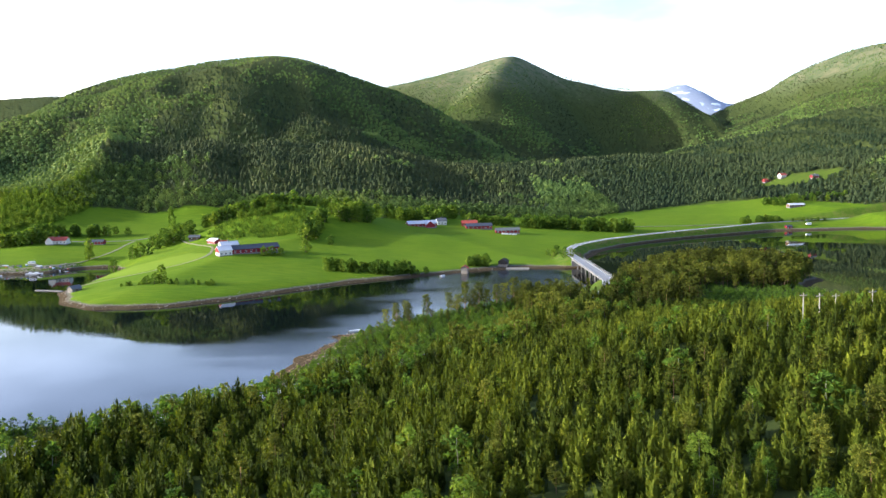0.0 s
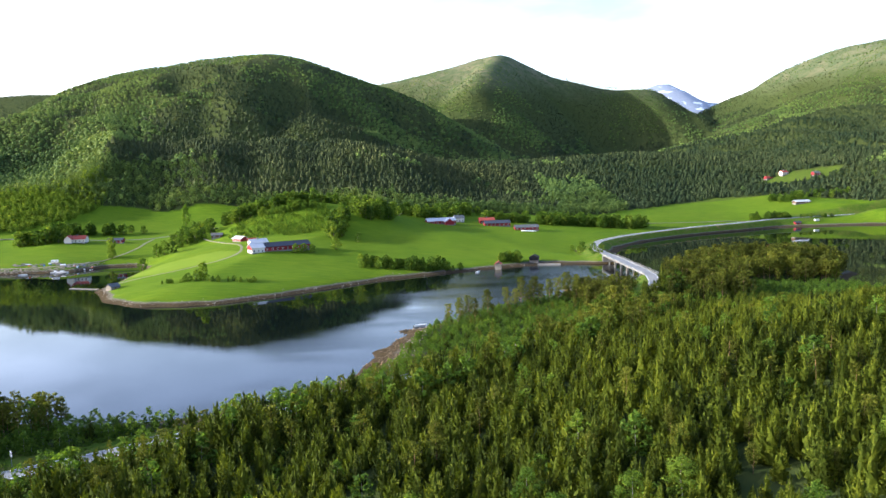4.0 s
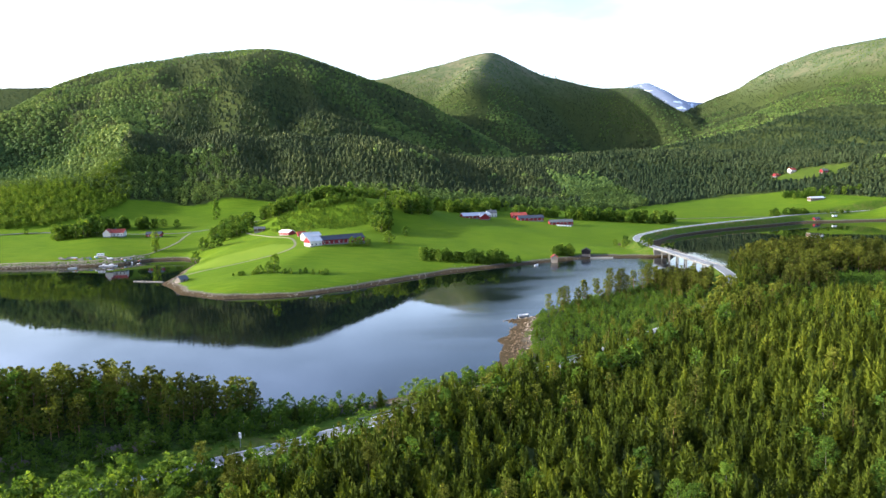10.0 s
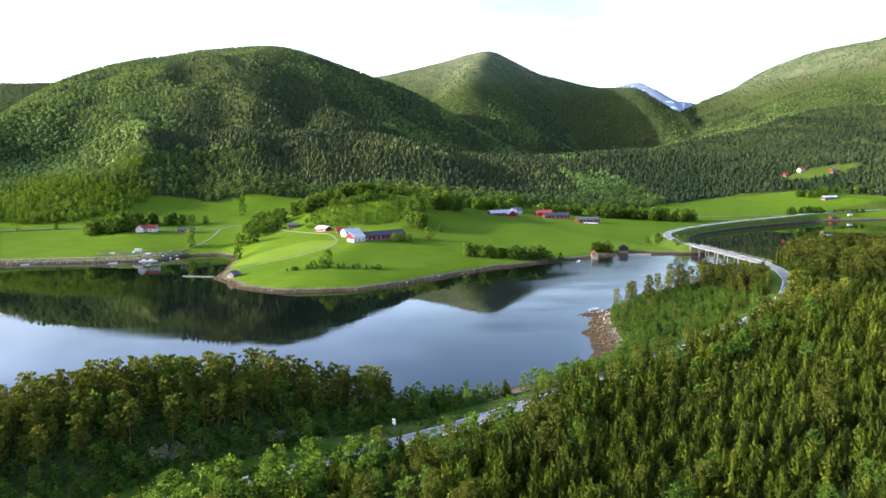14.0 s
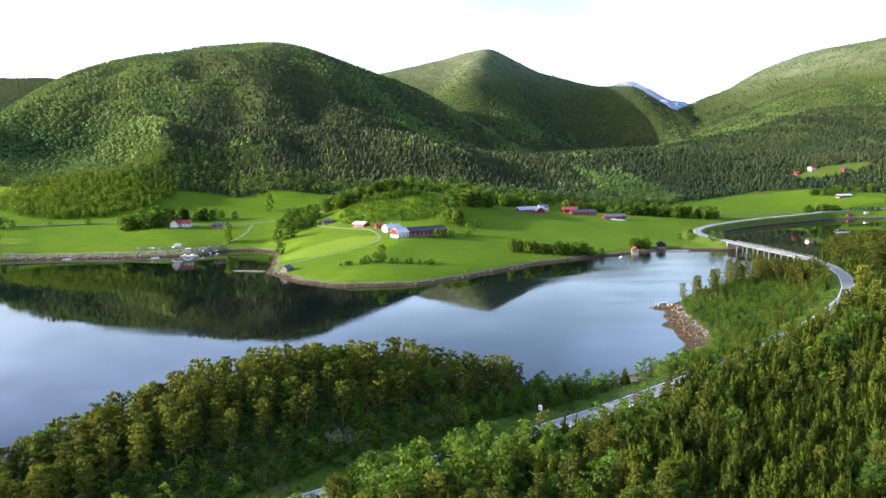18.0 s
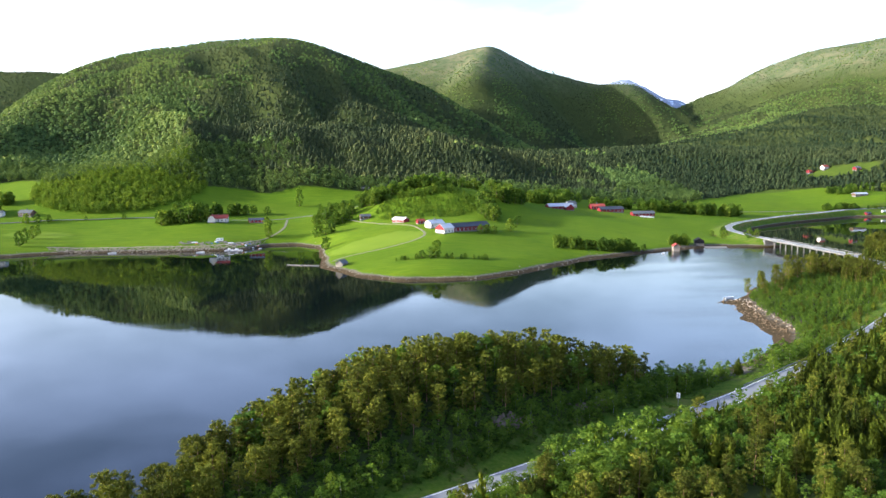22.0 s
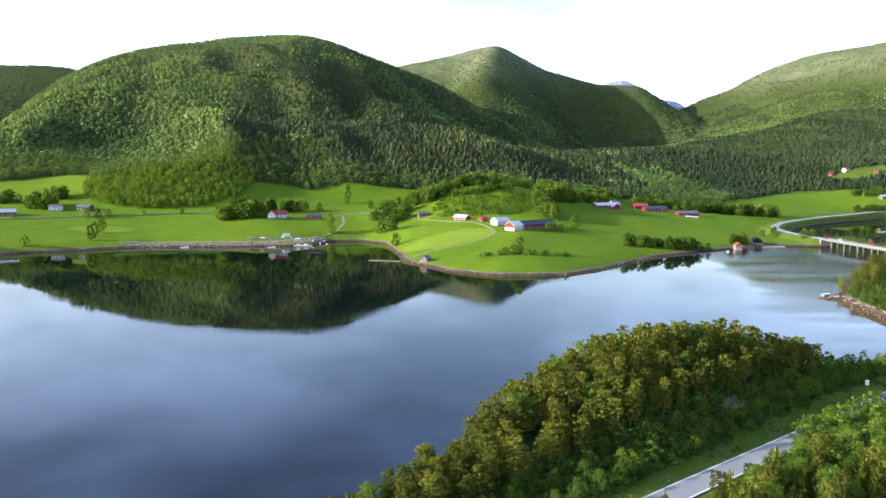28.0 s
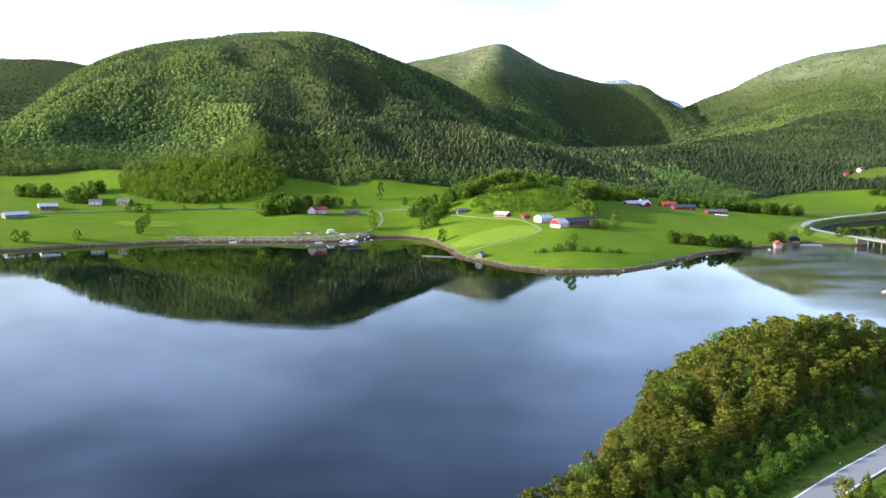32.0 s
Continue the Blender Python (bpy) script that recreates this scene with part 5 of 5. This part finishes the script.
# slip beside the black boathouse
slip = stand("slipway", 50, 531, -14, "pale stone slipway running into the fjord", "slipway", z=0.2)
part("ramp", block((-8, 8, -1.6, 1.6, -1.0, 0.5), bevel=0.1), CONCRETE, slip)
part("kerb", block((-8, 8, 1.6, 1.9, -1.0, 0.75)), STONE, slip)


# ---- roadside and power poles ----
def road_sign(x, y, turn):
    ob = stand("road_sign", x, y, turn, "white road sign on a grey steel post", "sign")
    bm = bmesh.new()
    bmesh.ops.create_cone(bm, cap_ends=True, segments=10, radius1=0.06, radius2=0.06, depth=3.6, matrix=pose(0, 0, 1.7))
    part("post", bm, STEEL, ob)
    board = part("board", block((-0.45, 0.45, -0.04, 0.0, 2.3, 3.7)), HULL, ob)
    for zz in (2.55, 2.9, 3.2):
        part("bar", block((-0.3, 0.3, -0.052, -0.041, zz - 0.05, zz + 0.05)), DARK, board)


road_sign(-134, 172, -38)


def roadside_post(x, y):
    ob = stand("marker_post", x, y, 0, "slim dark roadside marker post", "post", "marker posts along the road")
    part("post", block((-0.06, 0.06, -0.06, 0.06, -0.3, 1.1)), DARK, ob)
    part("reflector", block((-0.065, 0.065, -0.065, 0.065, 0.8, 0.95)), HULL, ob)


for x_, y_ in ((-196, 124), (-166, 142.5), (-214, 121), (-149, 160.5), (-113, 182)):
    roadside_post(x_, y_)


def power_pole(x, y, high):
    ob = stand("power_pole", x, y, 15, "bare grey wooden power pole with crossarm", "power pole", "power line above the plantation")
    bm = bmesh.new()
    bmesh.ops.create_cone(bm, cap_ends=True, segments=10, radius1=0.19, radius2=0.12, depth=high + 1, matrix=pose(0, 0, high / 2 - 0.5))
    part("pole", bm, POLE, ob)
    arm = part("crossarm", block((-1.1, 1.1, -0.08, 0.08, high - 0.75, high - 0.58)), POLE, ob)
    for u in (-1.0, 0, 1.0):
        part("insulator", block((u - 0.07, u + 0.07, -0.07, 0.07, high - 0.58, high - 0.25), bevel=0.02), DARK, arm)


for x_, y_ in ((93.5, 199.5), (97, 198), (101, 197.5), (113, 202)):
    power_pole(x_, y_, 34.6 - ground_at(x_, y_))


# guard rail between road and fjord along the neck
def guard_rail(line):
    ob = stand("guard_rail", line[0][0], line[0][1], 0, "low grey steel guard rail on the fjord side", "guard rail", z=0)
    ox, oy = line[0]
    for (ax, ay), (bx, by) in zip(line, line[1:]):
        n = int(math.hypot(bx - ax, by - ay) / 4)
        for k in range(n):
            p = [(ax + (bx - ax) * f, ay + (by - ay) * f) for f in (k / n, (k + 1) / n)]
            zz = [float(to_line(np.array([u]), np.array([v]), ROAD)[1][0]) + 0.55 for u, v in p]
            q = [(p[0][0] - ox, p[0][1] - oy, zz[0]), (p[1][0] - ox, p[1][1] - oy, zz[1])]
            v = [(u, w, h + e) for u, w, h in q for e in (-0.16, 0.16)]
            v += [(u - 0.04, w + 0.05, h) for u, w, h in v]
            part("beam", solid(v, [(0, 2, 3, 1), (5, 7, 6, 4), (0, 4, 6, 2), (1, 3, 7, 5), (0, 1, 5, 4), (2, 6, 7, 3)]), STEEL, ob)
            part("post", block((q[0][0] - 0.07, q[0][0] + 0.07, q[0][1] + 0.05, q[0][1] + 0.19, q[0][2] - 1.0, q[0][2] + 0.14)), STEEL, ob)


guard_rail([(-109, 185), (-92, 197.6), (-64, 217.6), (-30, 245.8)])


# ---- trees of the far shore: single trees, hedges and clumps among the meadows ----
def meadow_trees():
    rng = np.random.default_rng(71)
    spots = []        # x, y, height, width factor, kind
    for x, y, h, w in ((-273, 770, 15, 0.7), (-251, 736, 6, 1.3), (-288, 621, 12, 0.75), (-287, 616, 9, 0.8), (-239, 551, 7.5, 1.2), (-127, 536, 5, 1.5), (-122, 539, 5, 1.5), (-116, 541, 4.5, 1.5), (-101, 556, 7, 1.4),
                       (-168, 452, 8.5, 1.1), (-172, 451, 5, 1.4), (-177, 452, 4, 1.5), (-88, 592, 6, 1.2), (85, 548, 6, 1.3), (90, 546, 5, 1.4), (86, 592, 6, 1.3), (83, 586, 5, 1.4), (80, 600, 4, 1.4),
                       (-539, 547, 7, 1.3), (-533, 550, 6, 1.2), (-503, 561, 6, 1.4), (-466, 586, 9, 0.9), (-467, 600, 9, 0.9), (-468, 616, 8, 1.0), (-470, 632, 7, 1.0), (-248, 608, 8, 1.3), (-241, 606, 9, 1.2), (-236, 610, 7, 1.3),
                       (-452, 690, 3, 1.4), (-420, 691, 4, 1.3), (-300, 728, 6, 1.3), (-313, 731, 6, 1.3), (-488, 678, 6, 1.3), (-480, 682, 5, 1.4), (-496, 676, 7, 1.2), (-552, 668, 3, 1.5)):
        spots.append((x, y, h * 1.35, w))
    for cx, cy, rx, ry, n, lo, hi in [(c0, c1, c2, c3, int(c4 * 1.6), c5 * (1.4 if c6 > 4 else 1.2), c6 * (1.35 if c6 > 4 else 1.2)) for c0, c1, c2, c3, c4, c5, c6 in ((-365, 664, 24, 9, 16, 7, 11), (-350, 716, 34, 7, 20, 6, 9), (-236, 662, 17, 26, 18, 5, 10), (-106, 626, 8, 34, 16, 7, 10), (-150, 716, 52, 22, 46, 7, 11), (-80, 682, 20, 26, 24, 7, 11),
                                      (-196, 690, 20, 18, 26, 6.5, 10), (-150, 672, 34, 10, 16, 3.5, 6), (-38, 507, 44, 5.5, 40, 2.6, 7.2), (23, 537, 8, 5, 9, 4, 6.5), (-34, 756, 34, 12, 26, 6, 10), (-4, 790, 26, 16, 20, 6, 10), (42, 756, 24, 10, 18, 5, 9), (92, 752, 20, 12, 16, 6, 9), (104, 770, 26, 14, 18, 5, 8.5),
                                      (150, 752, 38, 14, 34, 5, 10), (-546, 712, 13, 9, 16, 6, 10), (-590, 738, 20, 10, 14, 5, 9), (-545, 746, 12, 6, 8, 5, 9), (326, 806, 26, 7, 18, 4.2, 6.5), (414, 890, 50, 18, 40, 4.2, 6.8), (372, 806, 30, 4, 14, 3, 3.9), (-150, 449, 14, 3.5, 9, 1.6, 3.2), (-186, 452, 9, 3, 7, 1.5, 3))]:
        a, r = rng.uniform(0, 6.283, n), np.sqrt(rng.uniform(0, 1, n))
        lean = math.radians(28) if (cx, cy) == (-38, 506) else math.radians(12) if cy == 716 else 0.0
        u, v = np.cos(a) * r * rx, np.sin(a) * r * ry
        for p, q in zip(cx + u * math.cos(lean) - v * math.sin(lean), cy + u * math.sin(lean) + v * math.cos(lean)):
            spots.append((float(p), float(q), rng.uniform(lo, hi), rng.uniform(0.95, 1.4)))
    shapes = [leafy_crown(R1, 26, 11, 0.062, 0.29, 0.07, 0.9) for _ in range(5)]
    kinds = []
    for crown, seats in shapes:
        tree = new("meadow_tree")
        tagged(tree, "round fresh green birch or alder in the meadow", "tree", group="meadow trees of the far shore")
        new("trunk", mesh_of("trunk", stem(R1, seats, 0.8, 0.014, 6), BARK)).parent = tree
        new("crown", mesh_of("crown", crown, BIRCH_LEAF)).parent = tree
        kinds.append(tree)
    sp = np.array(spots)
    z = land(sp[:, 0], sp[:, 1])
    keep = z > 0.8
    first = set()
    singles = 300
    for j, ((x, y, h, w), zz) in enumerate(zip(sp[keep][:singles], z[keep][:singles])):
        k = j % len(kinds)
        tree = kinds[k] if k not in first else copy_thing(kinds[k], Matrix())
        first.add(k)
        tree.matrix_basis = Matrix.LocRotScale((x, y, zz - 0.15), Euler((0, 0, rng.uniform(0, 6.28))), (h * w, h * w, h))
    left = sp[keep][singles:]
    rows = np.stack([left[:, 0], left[:, 1], z[keep][singles:] - 0.15, left[:, 2], left[:, 3], rng.uniform(0, 1, len(left))], 1)
    massed("meadow_grove", [s[0] for s in shapes], rows, BIRCH_MASS, "groves of fresh green birch and alder", "trees")


meadow_trees()


def shrub_slope():
    """Young birch and brushwood on the cleared slope above the barn."""
    rng = np.random.default_rng(77)
    x, y = scatter(rng, -215, -100, 585, 700, 3.0)
    ok = oval(x, y, -155, 645, 46, 36) & (rough(x, y, 13, 23) > -0.35) & (y > 596)
    x, y = x[ok], y[ok]
    massed("brushwood", [leafy_crown(R1, 8, 8, 0.11, 0.34, 0.12)[0] for _ in range(4)], rows_of(rng, x, y, 1.2, 3.6, (1.0, 1.7)), BIRCH_MASS, "young birch and brushwood on a cleared slope above the barn", "bushes")


shrub_slope()


def birch_knoll():
    rng = np.random.default_rng(81)
    x, y = scatter(rng, -545, -350, 690, 905, 4.4)
    ok = oval(x, y, -450, 803, 82, 98)
    x, y = x[ok], y[ok]
    massed("knoll_birchwood", [s[0] for s in BIRCH_FAR], rows_of(rng, x, y, 4.0, 8.6, (0.9, 1.35), 0.86), BIRCH_MASS, "sunlit birch wood covering a round knoll", "trees")


birch_knoll()
